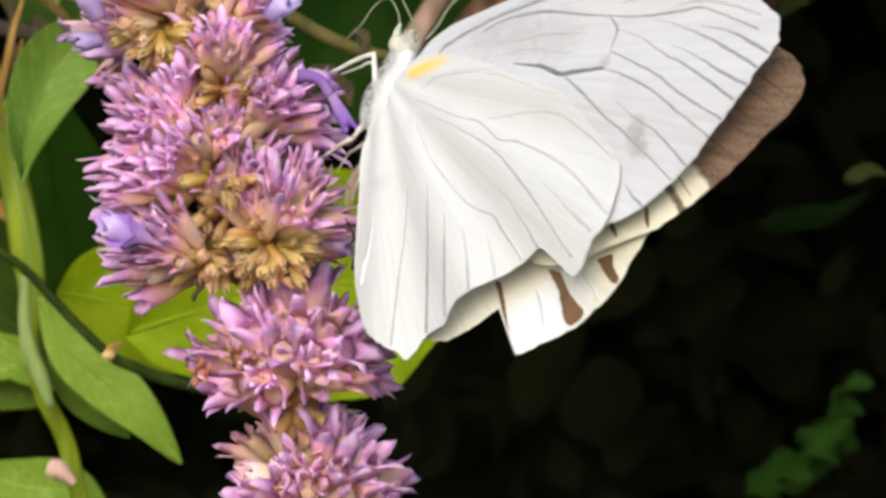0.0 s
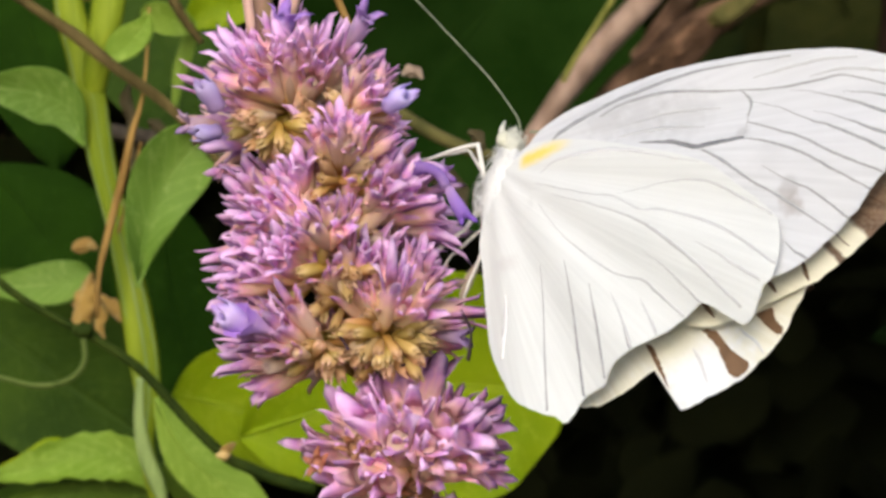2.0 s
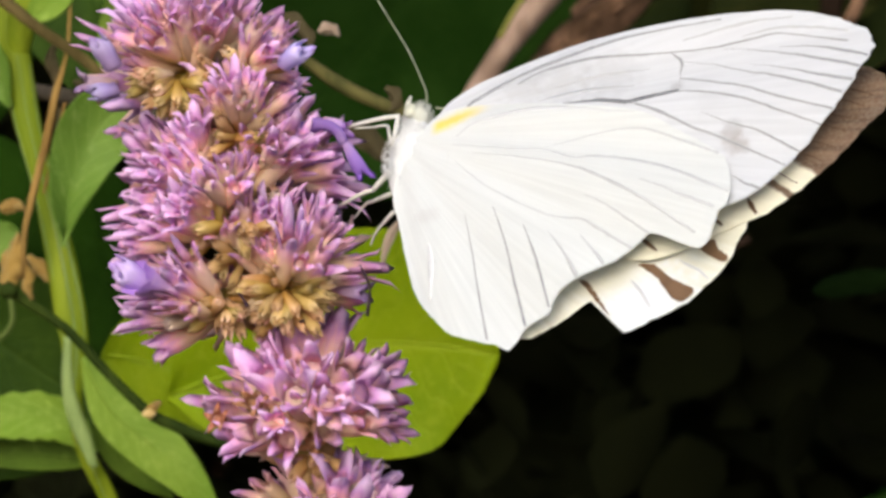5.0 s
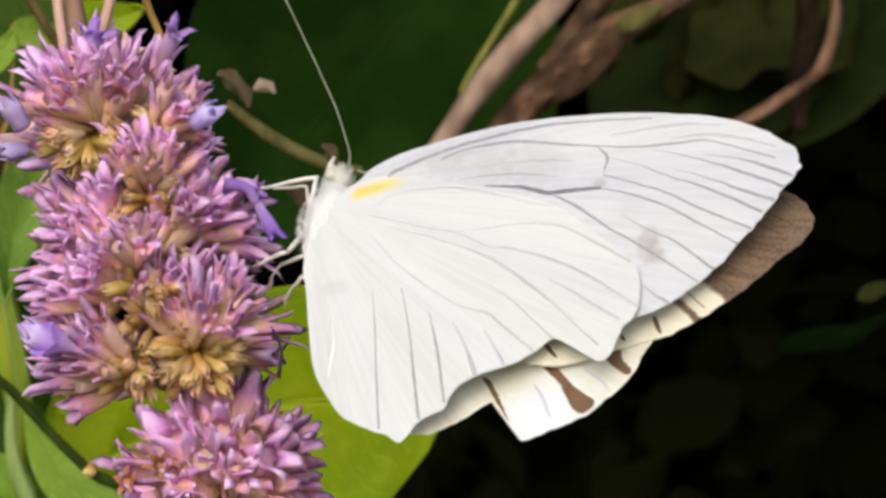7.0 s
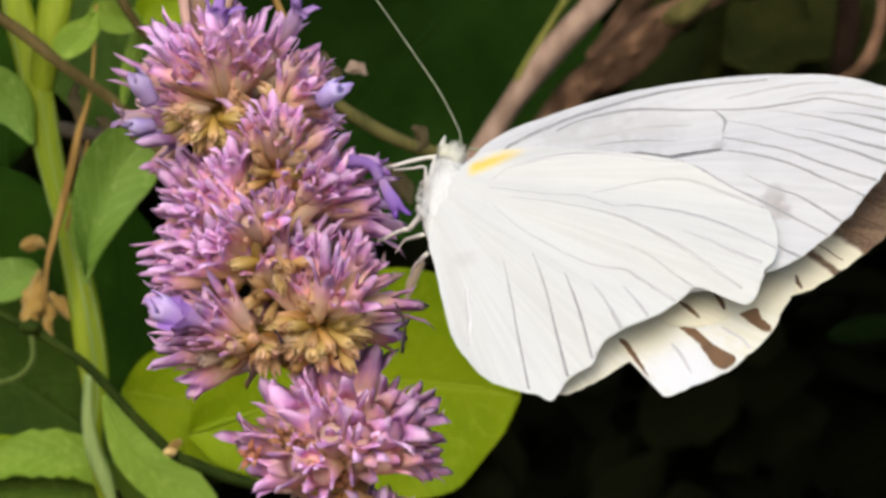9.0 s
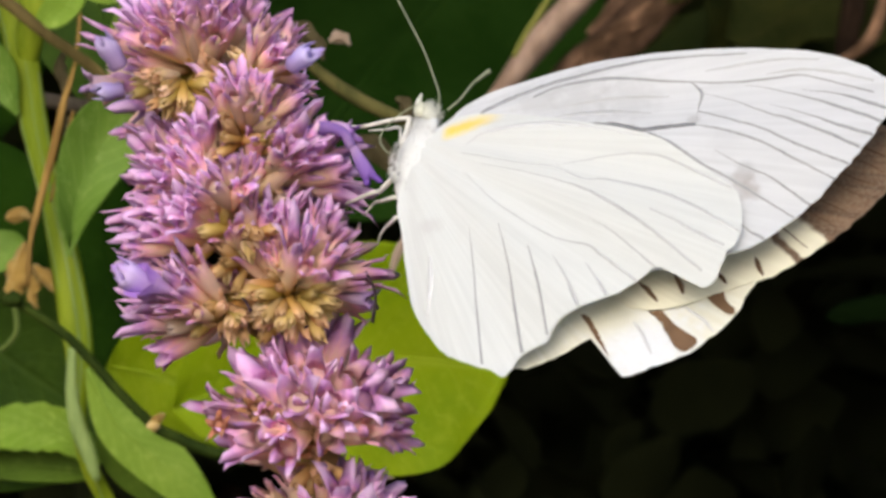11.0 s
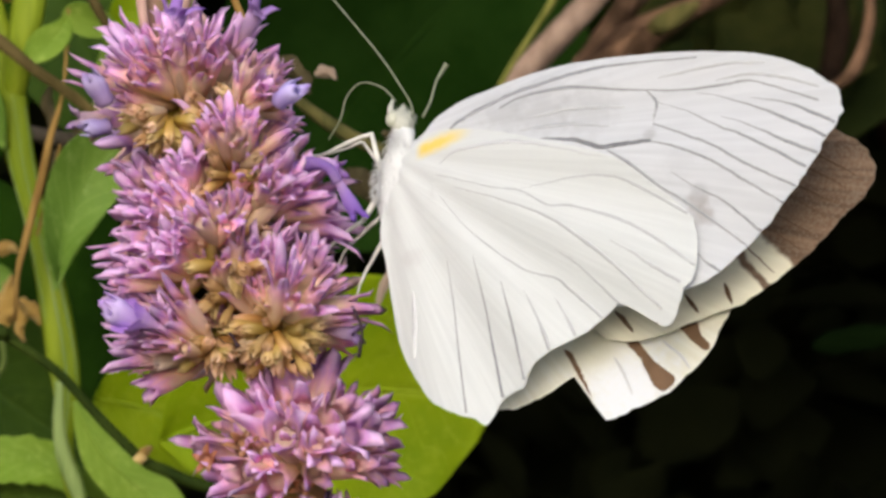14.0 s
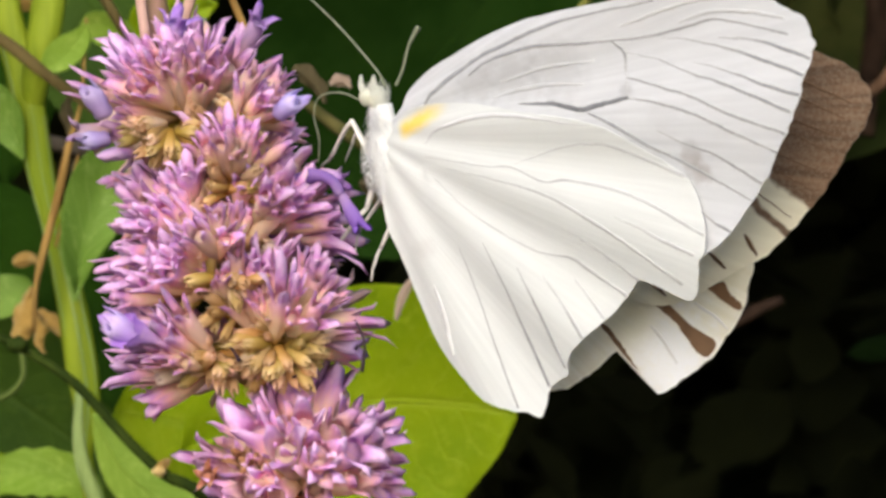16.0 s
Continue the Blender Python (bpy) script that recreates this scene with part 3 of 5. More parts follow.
# ---- large dark leaves behind ----
leaf("broad dark green leaf in the shade behind", LEAF_DIM, [(-0.0328, 0.2100, 0.7634), (-0.0194, 0.2100, 0.7816), (-0.0078, 0.2100, 0.7947), (0.0039, 0.2100, 0.8113)], 0.030, (1, 0.25, 0.5), 0.0005, fold=0.15, fullest=0.5, blunt=0.8)
leaf("broad dark green leaf in the shade behind", LEAF_DARK, [(0.0469, 0.3000, 0.8200), (0.0226, 0.3000, 0.7989), (0.0055, 0.3000, 0.7839), (-0.0056, 0.3000, 0.7719)], 0.025, (0.8487, 0.2850, 0.6891), 0.0005, fold=0.12, fullest=0.5)
leaf("shade-darkened green leaf behind the stems", LEAF_MID, [(-0.0671, 0.1000, 0.7516), (-0.0586, 0.1000, 0.7468), (-0.0500, 0.1000, 0.7407), (-0.0390, 0.1000, 0.7334)], 0.0095, (0.4, 0.1, -0.9), 0.0004, fold=0.1, fullest=0.5, blunt=0.5)
leaf("shade-darkened green leaf behind the stems", LEAF_DARK, [(-0.0418, 0.0980, 0.7624), (-0.0415, 0.0980, 0.7552), (-0.0400, 0.0980, 0.7480), (-0.0369, 0.0980, 0.7383)], 0.0062, (1, 0.2, 0.1), 0.0004, fold=0.1, fullest=0.5, blunt=0.5)
leaf("shade-darkened green leaf behind the stems", LEAF_DARK, [(-0.0621, 0.1050, 0.7659), (-0.0571, 0.1050, 0.7603), (-0.0528, 0.1050, 0.7541), (-0.0509, 0.1050, 0.7467)], 0.0075, (1, 0.2, 0.3), 0.0004, fold=0.1, fullest=0.5)
leaf("shade-darkened green leaf behind the stems", LEAF_MID, [(-0.0493, 0.1100, 0.7906), (-0.0448, 0.1100, 0.7830), (-0.0423, 0.1100, 0.7755), (-0.0411, 0.1100, 0.7667)], 0.0085, (1, 0.2, 0.3), 0.0004, fold=0.1, fullest=0.5)
leaf("shade-darkened green leaf behind the stems", LEAF_DARK, [(-0.0641, 0.1120, 0.7905), (-0.0595, 0.1120, 0.7835), (-0.0569, 0.1120, 0.7759), (-0.0556, 0.1120, 0.7657)], 0.008, (1, 0.2, -0.2), 0.0004, fold=0.1, fullest=0.5)
leaf("small dark leaf in the shade", LEAF_DEEP_SHADE, [(0.0425, 0.1700, 0.7467), (0.0469, 0.1700, 0.7478), (0.0522, 0.1700, 0.7486), (0.0574, 0.1700, 0.7512)], 0.0017, (0, 0.4, 1), 0.00022, fold=0.4, wave=0.2)
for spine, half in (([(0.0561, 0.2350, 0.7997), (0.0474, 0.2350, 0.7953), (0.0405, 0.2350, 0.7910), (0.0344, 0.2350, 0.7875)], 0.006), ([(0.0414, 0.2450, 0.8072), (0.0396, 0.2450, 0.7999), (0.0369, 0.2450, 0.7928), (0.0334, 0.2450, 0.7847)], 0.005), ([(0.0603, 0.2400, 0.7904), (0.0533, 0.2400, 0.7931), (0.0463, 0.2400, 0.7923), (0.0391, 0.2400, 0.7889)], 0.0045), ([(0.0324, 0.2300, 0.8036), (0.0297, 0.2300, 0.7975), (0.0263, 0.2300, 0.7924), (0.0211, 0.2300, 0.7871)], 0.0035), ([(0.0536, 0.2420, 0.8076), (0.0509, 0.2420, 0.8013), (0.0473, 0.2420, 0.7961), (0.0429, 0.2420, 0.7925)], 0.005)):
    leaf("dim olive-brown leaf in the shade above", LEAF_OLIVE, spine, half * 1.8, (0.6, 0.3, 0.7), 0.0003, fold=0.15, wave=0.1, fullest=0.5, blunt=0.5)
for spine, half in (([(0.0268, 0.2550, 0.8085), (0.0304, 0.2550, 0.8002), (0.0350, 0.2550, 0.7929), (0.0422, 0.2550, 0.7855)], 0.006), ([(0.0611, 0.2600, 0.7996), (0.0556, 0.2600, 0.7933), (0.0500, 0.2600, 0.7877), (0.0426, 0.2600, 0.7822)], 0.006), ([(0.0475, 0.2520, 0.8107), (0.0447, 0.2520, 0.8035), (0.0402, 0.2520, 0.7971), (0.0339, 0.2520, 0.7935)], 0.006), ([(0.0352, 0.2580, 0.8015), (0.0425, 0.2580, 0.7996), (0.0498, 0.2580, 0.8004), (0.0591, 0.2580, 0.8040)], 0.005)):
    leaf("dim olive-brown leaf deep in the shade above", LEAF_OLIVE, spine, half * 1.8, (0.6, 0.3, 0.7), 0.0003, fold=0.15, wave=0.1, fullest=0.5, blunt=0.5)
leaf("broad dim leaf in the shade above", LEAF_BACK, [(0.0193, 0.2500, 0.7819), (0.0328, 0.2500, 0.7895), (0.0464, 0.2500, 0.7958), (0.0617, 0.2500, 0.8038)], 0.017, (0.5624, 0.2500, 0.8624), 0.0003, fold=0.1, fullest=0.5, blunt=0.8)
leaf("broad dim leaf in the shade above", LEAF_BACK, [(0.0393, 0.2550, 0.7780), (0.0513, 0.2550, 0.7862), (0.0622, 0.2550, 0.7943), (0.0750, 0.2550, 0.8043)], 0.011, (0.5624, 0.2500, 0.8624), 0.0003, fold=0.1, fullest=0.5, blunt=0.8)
for spine, half in (([(0.0545, 0.2400, 0.7048), (0.0578, 0.2400, 0.7090), (0.0612, 0.2400, 0.7124), (0.0664, 0.2400, 0.7148)], 0.0045), ([(0.0605, 0.2500, 0.7058), (0.0638, 0.2500, 0.7110), (0.0652, 0.2500, 0.7164), (0.0684, 0.2500, 0.7218)], 0.0045), ([(0.0515, 0.2600, 0.7008), (0.0558, 0.2600, 0.7040), (0.0612, 0.2600, 0.7054), (0.0664, 0.2600, 0.7068)], 0.004)):
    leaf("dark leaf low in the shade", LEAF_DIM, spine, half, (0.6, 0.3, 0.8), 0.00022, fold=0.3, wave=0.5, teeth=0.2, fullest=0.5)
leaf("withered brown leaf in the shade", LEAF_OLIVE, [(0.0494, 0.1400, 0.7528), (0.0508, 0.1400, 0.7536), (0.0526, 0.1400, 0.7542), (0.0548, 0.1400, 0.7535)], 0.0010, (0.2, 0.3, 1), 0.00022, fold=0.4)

# ---- yellow-green leaf behind the spike ----
leaf("rounded yellow-green leaf behind the flower spike", LEAF_LIME, [(-0.0318, 0.0820, 0.7375), (-0.0215, 0.0820, 0.7407), (-0.0123, 0.0820, 0.7426), (-0.0036, 0.0820, 0.7423), (0.0016, 0.0820, 0.7414)], 0.0122, (0.25, 0.25, -1), 0.00035, fold=0.10, wave=0.04, fullest=0.52, blunt=1.0)
leaf("yellow-green leaf behind the flower spike", LEAF_LIME, [(-0.0393, 0.0880, 0.7414), (-0.0343, 0.0880, 0.7405), (-0.0278, 0.0880, 0.7384), (-0.0208, 0.0880, 0.7361)], 0.0066, (0.3, 0.2, -1), 0.00035, fold=0.12, wave=0.05, fullest=0.45, blunt=0.7)

# ---- green stems and leaves beside the spike ----
STEM_LINE = [(-0.0495, 0.0800, 0.7847), (-0.0489, 0.0800, 0.7801), (-0.0476, 0.0800, 0.7756), (-0.0465, 0.0800, 0.7705), (-0.0454, 0.0800, 0.7642), (-0.0437, 0.0800, 0.7574), (-0.0422, 0.0800, 0.7509), (-0.0412, 0.0800, 0.7456), (-0.0408, 0.0800, 0.7416), (-0.0410, 0.0800, 0.7368), (-0.0398, 0.0810, 0.7313), (-0.0374, 0.0830, 0.7247), (-0.0354, 0.0830, 0.7100), (-0.0372, 0.0800, 0.6819), (-0.024, 0.085, 0.6), (-0.026, 0.086, 0.45), (-0.028, 0.088, 0.2), (-0.03, 0.09, 0.0)]
STEM_WIDE = [0.0014, 0.0016, 0.0017, 0.0017, 0.0015, 0.0013, 0.0014, 0.0016, 0.0013, 0.0008, 0.0009, 0.0010, 0.0011, 0.0012, 0.0013, 0.0014, 0.0015, 0.0016]
main_stem = wood("stem", "flat yellow-green stem with a fine bloom", "stem", STEM_GREEN, STEM_LINE, STEM_WIDE, n=108, rough=0.3, flat=0.4, across=(1, 0, 0.2))
for aside, first, last in ((-0.75, 0, 9), (0.1, 2, 12), (0.72, 3, 9)):
    ridge(main_stem, STEM_LINE[first:last], STEM_WIDE[first:last], aside, 0.00011, STEM_PALE)
wood("stem", "yellow-green side stem joining above", "stem", STEM_GREEN, [(-0.0443, 0.0785, 0.7857), (-0.0448, 0.0785, 0.7811), (-0.0454, 0.0785, 0.7772), (-0.0461, 0.0792, 0.7738), (-0.0465, 0.0802, 0.7711), (-0.0466, 0.0810, 0.7677)], [0.0017, 0.0017, 0.0015, 0.0011, 0.0004], rough=0.25, flat=0.5, across=(1, 0, 0.2))
wood("twig", "thin brown twig crossing the stems", "twig", TWIG, [(-0.0578, 0.0740, 0.7840), (-0.0525, 0.0740, 0.7806), (-0.0478, 0.0740, 0.7775), (-0.0437, 0.0740, 0.7741), (-0.0397, 0.0740, 0.7713), (-0.0369, 0.0740, 0.7688), (-0.0326, 0.0740, 0.7640)], [0.0006, 0.00055, 0.0006, 0.0005, 0.00055, 0.00045, 0.00045], rough=0.8)
wood("dry_stalk", "dry orange-brown stalk beside the stem", "stalk", STEM_DRY, [(-0.0403, 0.0750, 0.7800), (-0.0405, 0.0750, 0.7756), (-0.0409, 0.0750, 0.7712), (-0.0420, 0.0750, 0.7672), (-0.0430, 0.0750, 0.7624), (-0.0444, 0.0750, 0.7569), (-0.0451, 0.0750, 0.7537), (-0.0453, 0.0750, 0.7493)], [0.00016, 0.00014, 0.00018, 0.00034, 0.00042, 0.00036, 0.00026, 0.00024], rough=0.7)
wood("dry_stalk", "thin dry side shoot beside the stalk", "stalk", STEM_DRY, [(-0.0412, 0.0760, 0.7667), (-0.0418, 0.0760, 0.7636), (-0.0426, 0.0760, 0.7605), (-0.0434, 0.0760, 0.7577)], [0.00014, 0.0002, 0.00022, 0.00014], rough=0.6)
wood("twig", "dull grey twig behind the stems", "twig", TWIG_GREY, [(-0.0474, 0.0920, 0.7690), (-0.0427, 0.0920, 0.7681), (-0.0379, 0.0920, 0.7675), (-0.0332, 0.0920, 0.7657)], [0.0008, 0.0009, 0.0007], rough=0.5)
leaf("broad pale green leaf on the stem", LEAF_COOL, [(-0.0471, 0.0790, 0.7665), (-0.0491, 0.0790, 0.7703), (-0.0523, 0.0790, 0.7719), (-0.0583, 0.0790, 0.7725)], 0.0029, (0.35, -0.25, 1), 0.0003, fold=0.18, fullest=0.55)
leaf("pale green leaf with a folded blade", LEAF_COOL, [(-0.0414, 0.0760, 0.7524), (-0.0407, 0.0760, 0.7574), (-0.0389, 0.0760, 0.7624), (-0.0362, 0.0760, 0.7660), (-0.0340, 0.0760, 0.7681)], 0.0036, (1, 0.1, -0.15), 0.0003, fold=0.42, wave=0.08, fullest=0.6)
leaf("small yellow-green leaf at the stem", LEAF_PALE, [(-0.0445, 0.0750, 0.7749), (-0.0428, 0.0750, 0.7763), (-0.0411, 0.0750, 0.7777), (-0.0403, 0.0750, 0.7794)], 0.0016, (0.7, 0, -0.7), 0.00022, fold=0.2)
leaf("small bright green leaf near the top", LEAF_PALE, [(-0.0420, 0.0820, 0.7804), (-0.0400, 0.0820, 0.7798), (-0.0380, 0.0820, 0.7792), (-0.0365, 0.0820, 0.7787)], 0.0017, (0.1, 0.2, -1), 0.00022, fold=0.15, blunt=0.6)
leaf("small yellow-green leaf above", LEAF_LIME, [(-0.0374, 0.0840, 0.7791), (-0.0351, 0.0840, 0.7809), (-0.0316, 0.0840, 0.7814), (-0.0287, 0.0840, 0.7825)], 0.0022, (0.2, 0.2, -1), 0.00022, fold=0.2, wave=0.1)
leaf("narrow pale green leaf beside the spike", LEAF_PALE, [(-0.0370, 0.0860, 0.7805), (-0.0379, 0.0860, 0.7770), (-0.0387, 0.0860, 0.7741), (-0.0392, 0.0860, 0.7703)], 0.0008, (1, 0.2, 0.2), 0.00022, fold=0.3)
wood("twig", "thin brown twig above the stems", "twig", TWIG, [(-0.0411, 0.0780, 0.7853), (-0.0388, 0.0780, 0.7819), (-0.0371, 0.0780, 0.7791), (-0.0354, 0.0780, 0.7768)], [0.0006, 0.0006, 0.0004], rough=0.4)
leaf("pale green toothed leaf low beside the stem", LEAF_PALE, [(-0.0395, 0.0840, 0.7314), (-0.0431, 0.0840, 0.7345), (-0.0477, 0.0840, 0.7351), (-0.0530, 0.0840, 0.7339), (-0.0582, 0.0840, 0.7326)], 0.0027, (0, 0.35, 1), 0.0003, fold=0.25, wave=0.10, teeth=0.18, count=8, fullest=0.42)
leaf("lance-shaped pale green leaf", LEAF_PALE, [(-0.0398, 0.0780, 0.7414), (-0.0370, 0.0780, 0.7362), (-0.0335, 0.0780, 0.7332), (-0.0298, 0.0780, 0.7297), (-0.0259, 0.0780, 0.7249)], 0.0027, (0.75, 0.1, 0.6), 0.00035, fold=0.15, fullest=0.48)
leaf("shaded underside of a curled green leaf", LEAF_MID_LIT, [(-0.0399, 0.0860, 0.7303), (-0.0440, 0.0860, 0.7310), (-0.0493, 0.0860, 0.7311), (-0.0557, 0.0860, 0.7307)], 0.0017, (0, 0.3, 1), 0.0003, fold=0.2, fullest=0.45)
leaf("green leaf at the foot of the stem", LEAF_PALE, [(-0.0345, 0.0900, 0.7190), (-0.0386, 0.0900, 0.7207), (-0.0433, 0.0900, 0.7213), (-0.0491, 0.0900, 0.7231)], 0.0032, (0, 0.3, 1), 0.00022, fold=0.2, fullest=0.5)
leaf("small pale green leaf behind the stalk", LEAF_COOL, [(-0.0483, 0.0900, 0.7541), (-0.0512, 0.0900, 0.7529), (-0.0548, 0.0900, 0.7525), (-0.0601, 0.0900, 0.7522)], 0.0024, (0, 0.3, 1), 0.00022, fold=0.2, blunt=0.5)
wood("petiole", "pale green fleshy petiole at the stem", "stem", STEM_PALE, [(-0.0415, 0.0795, 0.7434), (-0.0416, 0.0795, 0.7394), (-0.0410, 0.0795, 0.7360), (-0.0397, 0.0795, 0.7328), (-0.0389, 0.0795, 0.7303)], [0.0004, 0.0006, 0.0008, 0.0008, 0.0004], rough=0.5, flat=0.5, across=(1, 0, 0.2))
leaf("narrow mid-green leaf under the lance leaf", LEAF_MID_LIT, [(-0.0397, 0.0830, 0.7347), (-0.0372, 0.0830, 0.7318), (-0.0343, 0.0830, 0.7293), (-0.0315, 0.0830, 0.7270)], 0.0017, (0.75, 0.1, 0.6), 0.0003, fold=0.15, fullest=0.45)
leaf("yellow-green leaf tip low beside the stem", LEAF_LIME, [(-0.0503, 0.0870, 0.7365), (-0.0518, 0.0870, 0.7356), (-0.0538, 0.0870, 0.7346), (-0.0577, 0.0870, 0.7333)], 0.0014, (0, 0.3, 1), 0.0002, fold=0.2)
wood("dry_bud", "pinkish dry bud low beside the stem", "bud", PINK_STEM, [(-0.0393, 0.0790, 0.7243), (-0.0381, 0.0790, 0.7241), (-0.0366, 0.0790, 0.7228)], [0.0006, 0.0011, 0.0009, 0.0004])
for spine, half in (([(-0.0471, 0.0815, 0.7532), (-0.0476, 0.0815, 0.7514), (-0.0480, 0.0815, 0.7496), (-0.0483, 0.0815, 0.7476)], 0.0016), ([(-0.0458, 0.0805, 0.7515), (-0.0448, 0.0805, 0.7505), (-0.0439, 0.0805, 0.7495), (-0.0429, 0.0805, 0.7486)], 0.0008), ([(-0.0462, 0.0812, 0.7508), (-0.0459, 0.0812, 0.7495), (-0.0461, 0.0812, 0.7485), (-0.0455, 0.0812, 0.7472)], 0.0007)):
    leaf("withered orange-brown leaf at the stem node", LEAF_DRY, spine, half, (0.9, -0.3, 0.4), 0.00022, fold=0.4, wave=0.35, teeth=0.5, count=4)
leaf("green leaf under the toothed leaf", LEAF_MID, [(-0.0410, 0.0920, 0.7329), (-0.0461, 0.0920, 0.7320), (-0.0526, 0.0920, 0.7305), (-0.0609, 0.0920, 0.7290)], 0.0036, (0, 0.35, 1), 0.0003, fold=0.3)
for spine, half in (([(-0.0433, 0.0820, 0.7729), (-0.0436, 0.0820, 0.7712), (-0.0430, 0.0820, 0.7695), (-0.0434, 0.0820, 0.7678)], 0.0006), ([(-0.0414, 0.0830, 0.7693), (-0.0407, 0.0830, 0.7689), (-0.0401, 0.0830, 0.7683), (-0.0404, 0.0830, 0.7676)], 0.0006), ([(-0.0426, 0.0810, 0.7665), (-0.0424, 0.0810, 0.7654), (-0.0426, 0.0810, 0.7643), (-0.0422, 0.0810, 0.7636)], 0.0004)):
    leaf("withered tan scrap of leaf", LEAF_DULL, spine, half, (0.9, 0, 0.3), 0.0002, fold=0.5, wave=0.4)
leaf("withered tan scrap of leaf", LEAF_DRY, [(-0.0471, 0.0830, 0.7539), (-0.0475, 0.0830, 0.7521), (-0.0472, 0.0830, 0.7504), (-0.0477, 0.0830, 0.7486)], 0.0006, (1, 0, 0.2), 0.0002, fold=0.5, wave=0.4)
leaf("withered tan scrap of leaf", LEAF_DRY, [(-0.0451, 0.0820, 0.7507), (-0.0442, 0.0820, 0.7504), (-0.0435, 0.0820, 0.7509), (-0.0428, 0.0820, 0.7501)], 0.0005, (0.2, 0, 1), 0.0002, fold=0.5, wave=0.4)
leaf("withered tan scrap of leaf", LEAF_DRY, [(-0.0494, 0.0850, 0.7563), (-0.0485, 0.0850, 0.7566), (-0.0477, 0.0850, 0.7568), (-0.0469, 0.0850, 0.7563)], 0.0007, (0, 0, 1), 0.00022, fold=0.5)
leaf("dry orange scale of a bud", LEAF_DRY, [(-0.0491, 0.0800, 0.7845), (-0.0482, 0.0800, 0.7831), (-0.0471, 0.0800, 0.7825), (-0.0457, 0.0800, 0.7828)], 0.0016, (0.2, -0.2, 1), 0.00022, fold=0.5)


def vine():
    pts = [(-0.0556, 0.0720, 0.7538), (-0.0523, 0.0720, 0.7513), (-0.0484, 0.0720, 0.7491), (-0.0456, 0.0720, 0.7477), (-0.0406, 0.0720, 0.7444), (-0.0357, 0.0720, 0.7392), (-0.0321, 0.0720, 0.7359), (-0.0299, 0.0720, 0.7349), (-0.0274, 0.0720, 0.7338), (-0.0234, 0.0720, 0.7328)]
    at = Vector(pts[0])
    ob = thing("vine", "thin dark green vine with a tan node", "vine", at=at)
    rel = [Vector(p) - at for p in pts]
    part("stem", stalk(rel, [0.0004, 0.0004, 0.0005, 0.00055, 0.0006], 50, 10, 0.15), STEM_DEEP, ob)
    for p, r, mat in ((Vector((-0.0323, 0.0710, 0.7361)), 0.00055, TAN_NODE), (Vector((-0.0460, 0.0710, 0.7481)), 0.0009, STEM_DEEP)):
        part("node", blob(p - at, (r * 1.2, r, r * 0.9), 0.4), mat, ob)
    part("bract", blade([q - at for q in (Vector((-0.0325, 0.0710, 0.7362)), Vector((-0.0318, 0.0710, 0.7369)), Vector((-0.0311, 0.0700, 0.7373)))], 0.0005, (0, 0, 1), fold=0.4, n=8, m=5), LEAF_DRY, ob)
    part("tendril", stalk([Vector(p) - at for p in ((-0.0474, 0.0800, 0.7476), (-0.0473, 0.0800, 0.7448), (-0.0490, 0.0800, 0.7430), (-0.0522, 0.0800, 0.7425), (-0.0562, 0.0800, 0.7434))], [0.00032, 0.0003, 0.00025], 30, 7), TENDRIL, ob)


vine()

# ---- dried bits behind the spike ----
leaf("shrivelled pale brown bract beside the spike", LEAF_BRACT, [(-0.0142, 0.0510, 0.7714), (-0.0136, 0.0510, 0.7717), (-0.0130, 0.0510, 0.7716), (-0.0125, 0.0510, 0.7711)], 0.00055, (0, -0.3, 1), 0.00022, fold=0.6, wave=0.4)
leaf("shrivelled tan bract beside the spike", LEAF_DULL, [(-0.0180, 0.0550, 0.7732), (-0.0170, 0.0550, 0.7727), (-0.0157, 0.0550, 0.7714), (-0.0152, 0.0550, 0.7701)], 0.0008, (0.6, -0.3, 0.7), 0.00022, fold=0.6, wave=0.4)
leaf("shrivelled brown bract behind the legs", LEAF_DULL, [(-0.0083, 0.0520, 0.7664), (-0.0076, 0.0520, 0.7659), (-0.0074, 0.0520, 0.7651), (-0.0079, 0.0520, 0.7644)], 0.0006, (0.9, -0.3, 0.3), 0.00022, fold=0.6, wave=0.4)
wood("twig", "dull green twig behind the legs", "twig", MOSSY, [(-0.0175, 0.0580, 0.7707), (-0.0144, 0.0580, 0.7683), (-0.0112, 0.0580, 0.7664), (-0.0076, 0.0580, 0.7649), (-0.0050, 0.0580, 0.7644)], [0.0005, 0.0007, 0.0007, 0.0005], rough=0.3)
leaf("dry grey-green bract behind the legs", LEAF_DULL, [(-0.0125, 0.0620, 0.7633), (-0.0109, 0.0620, 0.7625), (-0.0095, 0.0620, 0.7612), (-0.0088, 0.0620, 0.7599)], 0.0012, (0.6, -0.3, 0.7), 0.00022, fold=0.4, wave=0.2)
leaf("dry pale bract behind the legs", LEAF_BRACT, [(-0.0076, 0.0640, 0.7546), (-0.0084, 0.0640, 0.7533), (-0.0089, 0.0640, 0.7520), (-0.0092, 0.0640, 0.7506)], 0.0004, (1, 0, 0.2), 0.00022, fold=0.4)
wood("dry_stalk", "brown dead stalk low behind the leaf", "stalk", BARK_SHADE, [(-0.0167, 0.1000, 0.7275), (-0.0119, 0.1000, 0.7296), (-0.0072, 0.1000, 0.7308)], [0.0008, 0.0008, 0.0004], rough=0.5)


